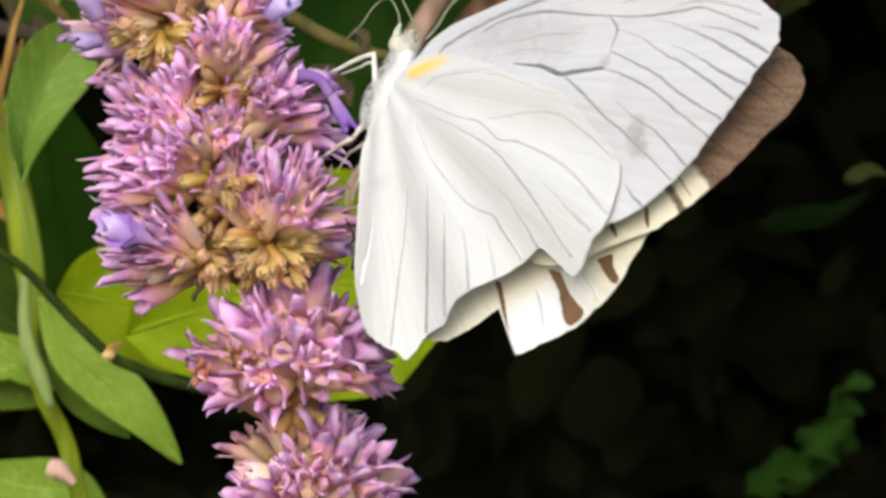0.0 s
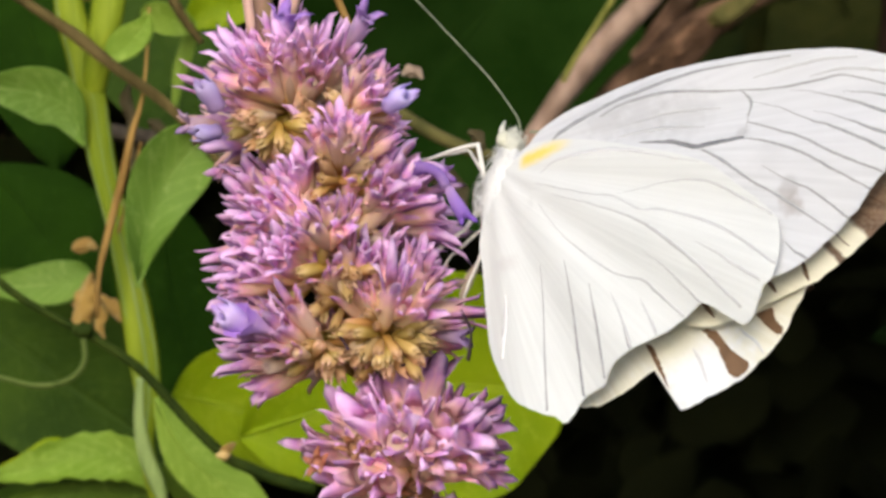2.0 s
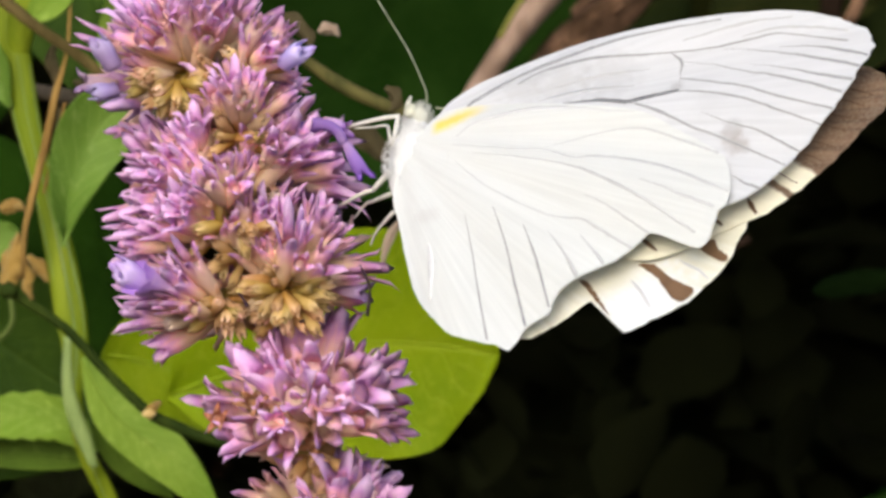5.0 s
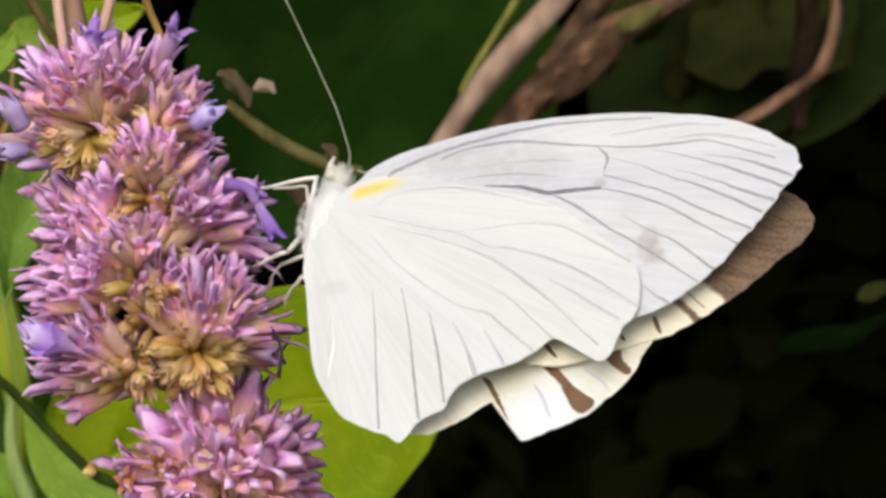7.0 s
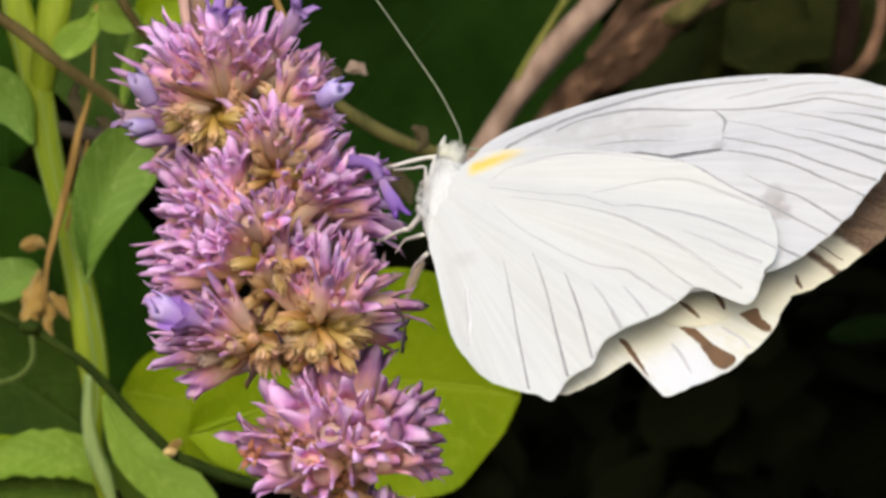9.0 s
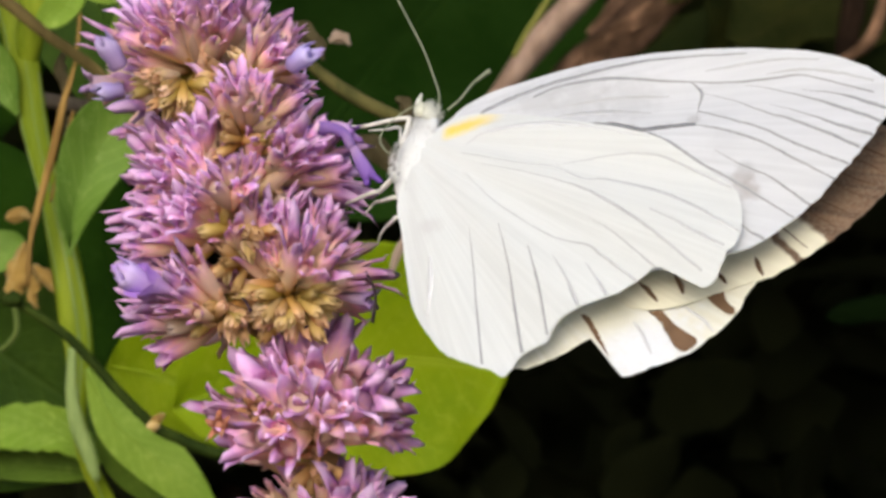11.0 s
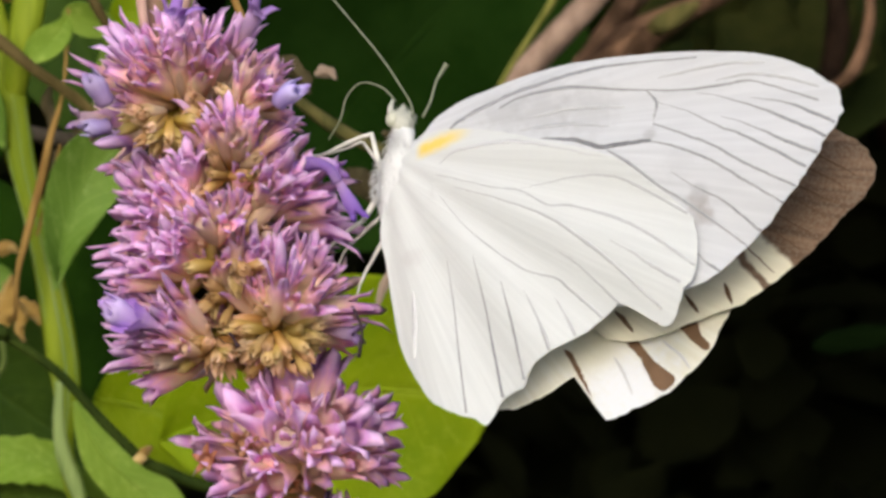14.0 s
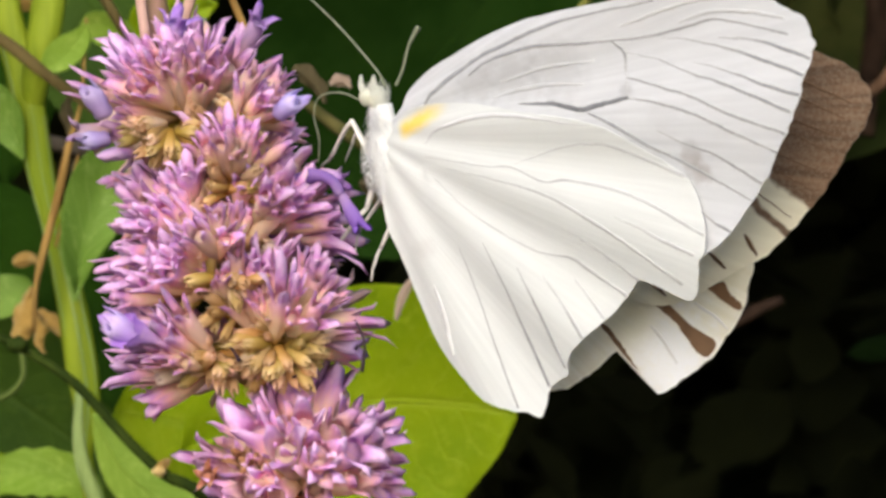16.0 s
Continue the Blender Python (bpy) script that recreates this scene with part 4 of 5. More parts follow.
# ---- the flower spike ----
def floret_mesh(rnd, length, mouth, teeth, flare, bend, mat, closed=0.0, waist=0.42, body=0.74, cap=False):
    """A tubular calyx along +z that ends in short pointed teeth, hollow at the mouth."""
    bm = bmesh.new()
    n = teeth * 2
    tip_long = (1 - body) / 0.38
    prof = [(0.0, waist * 0.7), (body * 0.15, waist), (body * 0.4, 0.78), (body * 0.66, 0.95), (body * 0.88, 1.0), (body, 0.96)]
    twist = rnd.uniform(-0.4, 0.4)

    def at(u, r, a):
        return Vector((math.cos(a) * r + bend * length * u * u, math.sin(a) * r + 0.4 * bend * length * u ** 3, u * length))

    rings = []
    for u, k in prof:
        rings.append([bm.verts.new(at(u, mouth * k * (1 + 0.09 * math.cos(math.pi * j)), 2 * math.pi * j / n + twist * u)) for j in range(n)])
    for a, b in zip(rings, rings[1:]):
        for j in range(n):
            bm.faces.new((a[j], a[(j + 1) % n], b[(j + 1) % n], b[j]))
    bm.faces.new(rings[0][::-1])
    top = rings[-1]
    inner = [bm.verts.new(at(body - 0.03 if closed < 0.6 and not cap else body + 0.03, mouth * 0.72, 2 * math.pi * j / n + twist * body)) for j in range(n)]
    deep = bm.verts.new(at(body - 0.12 if closed < 0.6 and not cap else body + 0.10, 0, 0))
    for j in range(n):
        bm.faces.new((deep, inner[(j + 1) % n], inner[j]))
    for k in range(teeth):
        j = 2 * k
        a = 2 * math.pi * j / n + twist * body
        lo, hi = (j - 1) % n, (j + 1) % n
        reach = rnd.uniform(0.6, 1.3)
        curl = flare * rnd.uniform(0.5, 1.4)
        sway = rnd.uniform(-0.3, 0.3)
        left, right, spine = top[lo], top[hi], top[j]
        il, ir, im = inner[lo], inner[hi], inner[j]
        for step, half, up, out in ((0.36, 0.66, 0.13 * tip_long, 0.16), (0.72, 0.42, 0.28 * tip_long, 0.5)):
            rr = mouth * (1 + curl * out) * (1 - closed * step)
            w = half * math.pi / teeth
            aa = a + sway * step
            nl, nr = bm.verts.new(at(body + up * reach, rr, aa - w)), bm.verts.new(at(body + up * reach, rr, aa + w))
            ns = bm.verts.new(at(body + up * reach, rr * 1.10, aa))
            nb = bm.verts.new(at(body + up * reach, rr * 0.86, aa))
            for f in ((left, spine, ns, nl), (spine, right, nr, ns)):
                bm.faces.new(f)
            if step < 0.5:
                for f in ((il, nl, nb), (im, il, nb), (nb, nr, ir), (im, nb, ir), (left, nl, il), (right, ir, nr)):
                    bm.faces.new(f)
            else:
                for f in ((left, nl, nb, back), (back, nb, nr, right)):
                    bm.faces.new(f)
            left, right, spine, back = nl, nr, ns, nb
        tip = bm.verts.new(at(body + 0.36 * tip_long * reach, mouth * (1 + curl * 1.25) * (1 - closed), a + sway * 1.2))
        for f in ((left, spine, tip), (spine, right, tip), (right, back, tip), (back, left, tip)):
            bm.faces.new(f)
    me = finish(bm)
    me.materials.append(mat)
    return me


def corolla_mesh(rnd, length, mouth, mat):
    """An open two-lipped corolla along +z: slender tube, notched upper lip, broad lower lip, side lobes."""
    bm = bmesh.new()
    n = 10
    rings = []
    for u, k in ((0, 0.35), (0.3, 0.5), (0.5, 0.75), (0.62, 1.0)):
        rings.append([bm.verts.new(Vector((math.cos(2 * math.pi * j / n) * mouth * k, math.sin(2 * math.pi * j / n) * mouth * k, u * length))) for j in range(n)])
    for a, b in zip(rings, rings[1:]):
        for j in range(n):
            bm.faces.new((a[j], a[(j + 1) % n], b[(j + 1) % n], b[j]))
    top = rings[-1]
    for start, count, reach, spread in ((0, 3, 0.42, 1.9), (3, 2, 0.22, 1.6), (5, 3, 0.30, 1.35), (8, 2, 0.22, 1.6)):
        prev = [top[(start + i) % n] for i in range(count + 1)]
        for s in (0.5, 1.0):
            row = []
            for i, v in enumerate([top[(start + i) % n] for i in range(count + 1)]):
                e = abs(2 * i / count - 1)
                rr = 1 + (spread - 1) * s * (1 - 0.3 * e)
                row.append(bm.verts.new(Vector((v.co.x * rr, v.co.y * rr, length * (0.62 + reach * s * (1 - 0.55 * e * s) + rnd.uniform(-0.05, 0.05))))))
            for a, b, c, d in zip(prev, prev[1:], row[1:], row):
                bm.faces.new((a, b, c, d))
            prev = row
    me = finish(bm)
    me.materials.append(mat)
    return me


def flower_spike():
    rnd = random.Random(11)
    foot = Vector((-0.004, 0.006, 0.0))
    ob = thing("flower_spike", "pink and lilac flower spike with tiered tubular blossoms", "flower", at=foot)
    axis = [Vector(p) for p in ((-0.0242, 0.0040, 0.7801), (-0.0220, 0.0040, 0.7702), (-0.0182, 0.0040, 0.7594), (-0.0152, 0.0040, 0.7504), (-0.0130, 0.0040, 0.7422), (-0.0108, 0.0040, 0.7302), (-0.0095, 0.0040, 0.7232))]
    low = [Vector(p) for p in ((-0.0088, 0.0042, 0.7150), (-0.0084, 0.0045, 0.7000), (-0.0078, 0.005, 0.6600), (-0.006, 0.006, 0.45), (-0.004, 0.006, 0.0))]
    part("stem", stalk([p - foot for p in axis + low], [0.0010, 0.0012, 0.0013, 0.0014, 0.0016, 0.0025], 60, 8), SPIKE_STEM, ob)
    kinds = {
        "pink": [floret_mesh(rnd, 0.0057 * rnd.uniform(0.86, 1.16), 0.00071 * rnd.uniform(0.82, 1.20), rnd.choice((3, 4, 4, 5)), rnd.uniform(0.1, 1.0), rnd.uniform(-0.22, 0.22), PINK, waist=0.5, body=rnd.uniform(0.64, 0.78)) for _ in range(28)],
        "bud": [floret_mesh(rnd, 0.0046, 0.00078, 5, 0.1, rnd.uniform(-0.1, 0.1), BUD, closed=0.75, waist=0.55, body=0.80) for _ in range(4)],
        "olive": [floret_mesh(rnd, 0.0036, 0.00056, 4, rnd.uniform(0.0, 0.4), rnd.uniform(-0.2, 0.2), OLIVE, closed=0.7, waist=0.75, body=0.76, cap=True) for _ in range(6)],
        "young": [floret_mesh(rnd, 0.0032, 0.00056, 4, rnd.uniform(0.0, 0.5), rnd.uniform(-0.2, 0.2), YOUNG, closed=0.7, waist=0.7, body=0.74, cap=True) for _ in range(6)],
        "hood": [floret_mesh(rnd, 0.0030, 0.00085, 4, 0.4, rnd.uniform(-0.2, 0.2), HOOD, closed=0.5, waist=0.85, body=0.66) for _ in range(2)],
        "rust": [floret_mesh(rnd, 0.0036, 0.0007, 5, 1.0, 0.05, RUST, body=0.8) for _ in range(2)],
        "lobed": [floret_mesh(rnd, 0.0052, 0.00078, 4, rnd.uniform(0.8, 1.2), rnd.uniform(-0.1, 0.1), VIOLET) for _ in range(3)],
        "deep": [floret_mesh(rnd, 0.0048, 0.00085, 4, 0.5, 0.08, DEEP, waist=0.6, body=0.78)],
        "violet": [corolla_mesh(rnd, 0.0052, 0.00085, VIOLET) for _ in range(3)],
    }

    def turned(way, roll):
        return Vector(way).to_track_quat("Z", "Y").to_matrix().to_4x4() @ Matrix.Rotation(roll, 4, "Z")

    upper_whorls = (
        # centre, the fan's ends in degrees from upright (clockwise as seen from the front), reach in mm, florets,
        # then the olive dome of spent calyces: its offset sideways and up in mm, its radius in mm, its calyces
        (Vector((-0.0199, 0.0010, 0.7646)), -112, 72, 7.8, 50, -0.9, -0.8, 2.8, 44),
        (Vector((-0.0163, 0.0010, 0.7641)), 30, 108, 4.6, 18, 0.5, 0.0, 1.6, 5),
        (Vector((-0.0162, -0.0012, 0.7599)), -58, 72, 5.0, 24, -0.1, -0.4, 1.5, 6),
        (Vector((-0.0187, 0.0010, 0.7560)), -114, 10, 7.0, 46, 0.4, -0.4, 1.4, 4),
        (Vector((-0.0152, 0.0010, 0.7568)), -10, 112, 6.1, 42, -0.2, -0.4, 1.4, 4),
        (Vector((-0.0180, 0.0005, 0.7528)), -118, -36, 7.2, 36, 0.6, -0.2, 1.6, 8),
    )
    lower_whorls = (
        (Vector((-0.0166, -0.0020, 0.7545)), -90, 80, 4.8, 32, 0.4, -0.9, 1.5, 8),
        (Vector((-0.0131, 0.0000, 0.7492)), -62, 104, 6.5, 40, 0.2, -0.4, 2.8, 44),
        (Vector((-0.0178, 0.0010, 0.7474)), -128, -48, 7.2, 34, 0.4, 0.2, 2.0, 20),
        (Vector((-0.0114, 0.0000, 0.7394)), -108, 96, 7.6, 48, 0.2, -2.2, 2.0, 8),
        (Vector((-0.0099, 0.0010, 0.7304)), -105, 102, 7.6, 42, 0.0, -2.2, 2.0, 8),
        (Vector((-0.0159, -0.0004, 0.7516)), -85, 60, 5.2, 20, 0.0, -0.6, 1.4, 4),
    )
    for centre, lo, hi, reach, many, ox, oz, dome, spent in upper_whorls + lower_whorls:
        full = centre.z < 0.745
        core = part("whorl", blob((ox / 1000, 0.0012, oz / 1000), (dome * 0.0008, 0.0020, dome * 0.0007), 0.5, 900), OLIVE, ob, "whorl of pink tubular calyces with olive bases", pose(*(centre - foot)))
        counts = [round(many * k) for k in ((0.36, 0.32, 0.27, 0.22) if full else (0.40, 0.31, 0.19, 0.09))]
        for row, count in enumerate(counts):
            for k in range(count):
                f = (k + 0.5 + rnd.uniform(-0.32, 0.32)) / count
                a = radians(lo + (hi - lo) * f) * ((1.0, 1.0, 1.05, 1.2) if full else (1.0, 0.93, 0.85, 0.8))[row]
                lean = (0.05, -0.42, -1.15, -2.2)[row] + rnd.gauss(0, 0.28)
                d = Vector((math.sin(a), lean, math.cos(a) + (0.0, 0.10, 0.30, 0.6)[row] * (0.3 if full else 1.0))).normalized()
                size = rnd.uniform(0.80, 1.12) * (1.12 if reach > 7.5 else min(1.0, 0.3 + reach / 9))
                out = reach / 1000 * (1.0, 0.88, 0.80, 0.78)[row] * rnd.uniform(0.80, 1.06) * (1.0 - 0.12 * max(0.0, math.cos(a)))
                base = max(0.0006, out - 0.0055 * size)
                p = Vector((d.x * base, (0.0022, 0.0000, -0.0014, -0.0016)[row] + d.y * base * 0.6 + rnd.gauss(0, 0.0004), d.z * base)) + Vector((rnd.gauss(0, 0.0003), 0, rnd.gauss(0, 0.0003)))
                kind = "bud" if row < 2 and rnd.random() < 0.14 else "pink"
                part("floret", rnd.choice(kinds[kind]), None, core, "", Matrix.Translation(p) @ turned(d, rnd.uniform(0, 6.3)) @ Matrix.Diagonal((size * (1.2 if full else 1.0), size * rnd.uniform(0.85, 1.05) * (1.2 if full else 1.0), size, 1)))
        for k in range(round(spent * 1.1)):
            a = radians(rnd.uniform(75, 285))
            up = rnd.random()
            d = Vector((math.sin(a) * (0.45 + up), -rnd.uniform(0.35, 0.8) * (1.25 - up), math.cos(a) * (0.4 + 0.7 * up))).normalized()
            p = Vector((ox / 1000, -0.0017, oz / 1000)) + d * max(0.1, dome - 2.0) / 1000 + Vector((rnd.gauss(0, 0.0003), 0, rnd.gauss(0, 0.0003)))
            part("calyx", rnd.choice(kinds[rnd.choice(("olive", "olive", "young"))]), None, core, "olive-brown spent calyx" if k == 0 else "", Matrix.Translation(p) @ turned(d, rnd.uniform(0, 6.3)) @ Matrix.Scale(rnd.uniform(0.65, 0.9), 4))
        for k in range(3):
            a = radians(rnd.uniform(-100, 100))
            d = Vector((math.sin(a), -1.0 + rnd.gauss(0, 0.25), 0.8 * math.cos(a) + 0.2)).normalized()
            p = Vector((rnd.gauss(0, 0.0007), -0.0022, rnd.gauss(0, 0.0005)))
            part("calyx", rnd.choice(kinds["young"]), None, core, "", Matrix.Translation(p) @ turned(d, rnd.uniform(0, 6.3)) @ Matrix.Scale(rnd.uniform(0.65, 0.95), 4))
    # single florets between the whorls
    line = spline([p - foot for p in axis[1:6]], 60)
    for k in range(60):
        k = rnd.randrange(12, 58)
        c = line[k]
        a = rnd.uniform(-1.35, 1.35 if k < 38 else 0.1)
        d = Vector((math.sin(a), -rnd.uniform(0.2, 0.8), 0.75 * math.cos(a) + 0.15)).normalized()
        p = c + Vector((math.sin(a) * 0.0024, -0.0016 * math.cos(a) + 0.0010, 0)) + Vector([rnd.gauss(0, 0.0005) for _ in range(3)])
        part("floret", rnd.choice(kinds["pink"]), None, ob, "", Matrix.Translation(p) @ turned(d, rnd.uniform(0, 6.3)) @ Matrix.Scale(rnd.uniform(0.75, 1.0), 4))
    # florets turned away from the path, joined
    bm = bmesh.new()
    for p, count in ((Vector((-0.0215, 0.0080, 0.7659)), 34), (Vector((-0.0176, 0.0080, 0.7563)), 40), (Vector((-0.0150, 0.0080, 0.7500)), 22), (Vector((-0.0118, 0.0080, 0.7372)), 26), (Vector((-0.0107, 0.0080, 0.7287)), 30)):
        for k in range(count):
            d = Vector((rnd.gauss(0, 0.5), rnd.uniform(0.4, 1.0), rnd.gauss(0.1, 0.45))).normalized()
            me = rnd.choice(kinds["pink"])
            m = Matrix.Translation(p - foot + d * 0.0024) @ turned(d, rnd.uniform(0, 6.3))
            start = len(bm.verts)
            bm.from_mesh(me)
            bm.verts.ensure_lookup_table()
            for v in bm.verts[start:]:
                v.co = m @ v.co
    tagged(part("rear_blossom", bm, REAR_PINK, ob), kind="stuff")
    # open violet corollas and withered calyces
    upper = (
        (Vector((-0.0251, 0.0000, 0.7637)), Vector((-0.0278, -0.0010, 0.7637)), "lobed", 0.55),
        (Vector((-0.0209, 0.0000, 0.7685)), Vector((-0.0203, -0.0020, 0.7719)), "lobed", 0.62),
        (Vector((-0.0162, 0.0020, 0.7692)), Vector((-0.0143, 0.0000, 0.7720)), "lobed", 0.80),
        (Vector((-0.0202, -0.0040, 0.7488)), Vector((-0.0234, -0.0060, 0.7500)), "violet", 0.55),
        (Vector((-0.0204, -0.0030, 0.7482)), Vector((-0.0233, -0.0030, 0.7489)), "violet", 1.3),
        (Vector((-0.0104, 0.0010, 0.7611)), Vector((-0.0087, 0.0000, 0.7601)), "lobed", 0.45),
    )
    lower = (
        (Vector((-0.0088, -0.0010, 0.7594)), Vector((-0.0073, -0.0014, 0.7563)), "deep", 1.0),
        (Vector((-0.0100, 0.0000, 0.7489)), Vector((-0.0070, -0.0010, 0.7485)), "lobed", 0.70),
        (Vector((-0.0149, -0.0030, 0.7400)), Vector((-0.0151, -0.0070, 0.7415)), "rust", 1.0),
        (Vector((-0.0175, -0.0010, 0.7392)), Vector((-0.0181, -0.0040, 0.7401)), "rust", 0.60),
        (Vector((-0.0111, -0.0020, 0.7381)), Vector((-0.0108, -0.0050, 0.7378)), "rust", 0.60),
    )
    for p, q, kind, size in upper + lower:
        part("corolla" if kind in ("violet", "lobed", "deep") else "calyx", rnd.choice(kinds[kind]), None, ob, "lavender-blue open corolla" if kind in ("violet", "lobed", "deep") else "withered orange calyx", Matrix.Translation(p - foot) @ turned(q - p, rnd.uniform(0, 6.3)) @ Matrix.Scale((q - p).length / 0.0049, 4) @ Matrix.Diagonal((size ** -0.4, size ** -0.4, 1, 1)))
    # pale hooded corollas
    for c, q, size in ((Vector((-0.0246, -0.0052, 0.7643)), Vector((-0.0256, -0.0060, 0.7665)), 0.95), (Vector((-0.0131, -0.0030, 0.7646)), Vector((-0.0114, -0.0040, 0.7660)), 0.90), (Vector((-0.0222, -0.0045, 0.7492)), Vector((-0.0246, -0.0055, 0.7503)), 1.10), (Vector((-0.0246, -0.0035, 0.7630)), Vector((-0.0270, -0.0042, 0.7624)), 0.75)):
        part("corolla", rnd.choice(kinds["hood"]), None, ob, "pale lavender hooded corolla", Matrix.Translation(c - foot) @ turned(q - c, rnd.uniform(0, 6.3)) @ Matrix.Scale(size, 4))
    # bare stalks that rise from the top whorl
    for line in ([(-0.0230, 0.0020, 0.7704), (-0.0234, 0.0020, 0.7732), (-0.0237, 0.0020, 0.7765), (-0.0241, 0.0020, 0.7802)], [(-0.0203, 0.0010, 0.7711), (-0.0196, 0.0010, 0.7735), (-0.0189, 0.0010, 0.7768), (-0.0181, 0.0010, 0.7801)]):
        part("stalk", stalk([Vector(p) - foot for p in line], [0.0004, 0.0004, 0.0005, 0.0005], 14, 8, 0.2), PINK_STEM, ob)
    part("stalk", stalk([Vector(p) - foot for p in ((-0.0158, 0.0040, 0.7706), (-0.0171, 0.0040, 0.7735), (-0.0178, 0.0040, 0.7760), (-0.0184, 0.0040, 0.7789))], [0.0003, 0.0003, 0.0004], 14, 8, 0.3), STEM_DRY, ob, "thin dry brown stalk")
    part("stalk", stalk([Vector(p) - foot for p in ((-0.0122, 0.0005, 0.7600), (-0.0106, -0.0008, 0.7606), (-0.0094, -0.0010, 0.7602), (-0.0088, -0.0010, 0.7592))], [0.0006, 0.0005, 0.0004, 0.0004], 14, 8, 0.2), VIOLET, ob)
    # fine dark stamens
    for line in ([(-0.0077, -0.0020, 0.7505), (-0.0070, -0.0020, 0.7489), (-0.0072, -0.0020, 0.7469)], [(-0.0164, -0.0030, 0.7488), (-0.0159, -0.0030, 0.7482), (-0.0156, -0.0030, 0.7476)], [(-0.0119, -0.0030, 0.7465), (-0.0108, -0.0030, 0.7469), (-0.0106, -0.0030, 0.7457)]):
        part("stamen", stalk([Vector(p) - foot for p in line], [0.00010, 0.00010, 0.00016], 8, 5, 0), STAMEN, ob)


flower_spike()


# ---- the butterfly ----
FORE_EDGE = [(-1.0, 0.3), (0.0, 1.1), (0.7, 2.1), (2.6, 3.3), (4.8, 4.1), (7.0, 4.8), (9.2, 5.3), (11.4, 5.6), (15.8, 5.75), (20.0, 5.75), (24.2, 5.5), (26.3, 5.1), (28.4, 4.4), (30.1, 3.4), (31.1, 2.6), (31.6, 1.5), (31.6, 0.5), (31.2, -0.4), (29.9, -3.2), (28.2, -5.7), (26.9, -7.3), (24.6, -9.8), (22.9, -11.1), (20.1, -12.0), (18.0, -12.4), (15.5, -12.0), (11.0, -9.0), (4.0, -3.2), (-0.6, -0.6)]
FAR_FORE_EDGE = FORE_EDGE[:11] + [(26.5, 4.9), (28.3, 3.9), (29.8, 3.2), (30.9, 2.6), (31.9, 1.8), (32.5, 0.7), (32.3, -1.0), (30.8, -3.2), (29.3, -5.4), (27.4, -7.5), (25.1, -9.6), (24.5, -9.95), (22.6, -10.9), (20.1, -12.2), (18.2, -12.9), (16.6, -12.9), (15.5, -12.6), (11.0, -9.0), (4.0, -3.2), (-0.6, -0.6)]
WING_ROOT = [(-2.0, -2.2), (-1.2, -0.9), (0.4, 0.6), (1.6, 0.9), (3.4, 0.85), (5.8, 0.45), (8.1, -0.2), (10.4, -0.95), (12.7, -1.6), (14.5, -2.2), (16.3, -3.0), (18.6, -4.7)]
HIND_EDGE = WING_ROOT + [(20.4, -6.1), (21.7, -7.4), (22.2, -9.0), (22.5, -11.0), (22.2, -12.1), (21.7, -12.7), (21.3, -14.2), (20.5, -15.0), (19.3, -14.4), (17.0, -13.15), (16.0, -13.9), (14.3, -15.2), (11.1, -17.2), (10.4, -18.5), (8.8, -19.3), (7.9, -21.1), (7.0, -20.75), (5.4, -20.3), (3.5, -19.3), (1.4, -16.8), (0.3, -14.9), (-0.6, -12.2), (-1.6, -8.8), (-2.3, -6.6), (-2.3, -4.0)]
FAR_HIND_EDGE = WING_ROOT + [(20.4, -5.6), (22.0, -8.0), (23.0, -10.5), (22.9, -12.1), (22.4, -13.3), (22.0, -14.6), (21.0, -16.1), (20.0, -17.1), (19.0, -18.2), (17.2, -19.2), (16.3, -19.7), (15.1, -20.3), (14.5, -19.5), (13.9, -18.6), (13.1, -17.3), (12.5, -17.1), (11.1, -18.0), (8.8, -19.2), (7.7, -19.4), (5.0, -19.0), (2.4, -17.6), (0.6, -15.0), (-0.4, -12.2), (-1.4, -8.8), (-2.0, -6.6), (-2.2, -4.0)]


def camber(x, z, bow, pleat):
    """How far a wing's surface stands off its plane, in mm."""
    r = math.hypot(x + 3, z)
    a = math.atan2(z, x + 3)
    return -bow * math.sin(min(1.0, r / 34) * math.pi) + pleat * min(1.0, r / 22) * math.sin(a * 17)


def wing_mesh(edge, hub, bow, pleat, ragged=0.03):
    """A wing in its xz plane, y away, from its outline in mm."""
    bm = bmesh.new()
    closed = edge + edge[:1]
    line = spline([(x, 0, z) for x, z in closed], len(edge) * 7)[:-1]
    n, m = len(line), 16
    hx, hz = hub
    centre = bm.verts.new(Vector((hx, camber(hx, hz, bow, pleat), hz)) / 1000)
    prev = None
    for j in range(1, m + 1):
        s = (j / m) ** 0.9
        row = []
        for p in line:
            k = s * (1 + (ragged * noise.noise(p * 1.7) * 0.25 if j == m else 0))
            x, z = hx + (p.x - hx) * k, hz + (p.z - hz) * k
            row.append(bm.verts.new(Vector((x, camber(x, z, bow, pleat), z)) / 1000))
        for i in range(n):
            if prev is None:
                bm.faces.new((centre, row[i], row[(i + 1) % n]))
            else:
                bm.faces.new((prev[i], row[i], row[(i + 1) % n], prev[(i + 1) % n]))
        prev = row
    return bm


def vein_mesh(pts, width, bow, pleat, off, taper=(0.35, 0.9, 1.0, 0.75, 0.25)):
    """A raised vein on a wing's surface, through pts in mm."""
    line = [Vector((p.x, camber(p.x, p.z, bow, pleat) + off, p.z + 0.07 * noise.noise(p * 1.3) + 0.04 * noise.noise(p * 3.1))) / 1000 for p in spline([(x, 0, z) for x, z in pts], 44)]
    return tube(bmesh.new(), line, [width * k for k in taper], 5, 0.8, 0.15, (0, 0, 1))


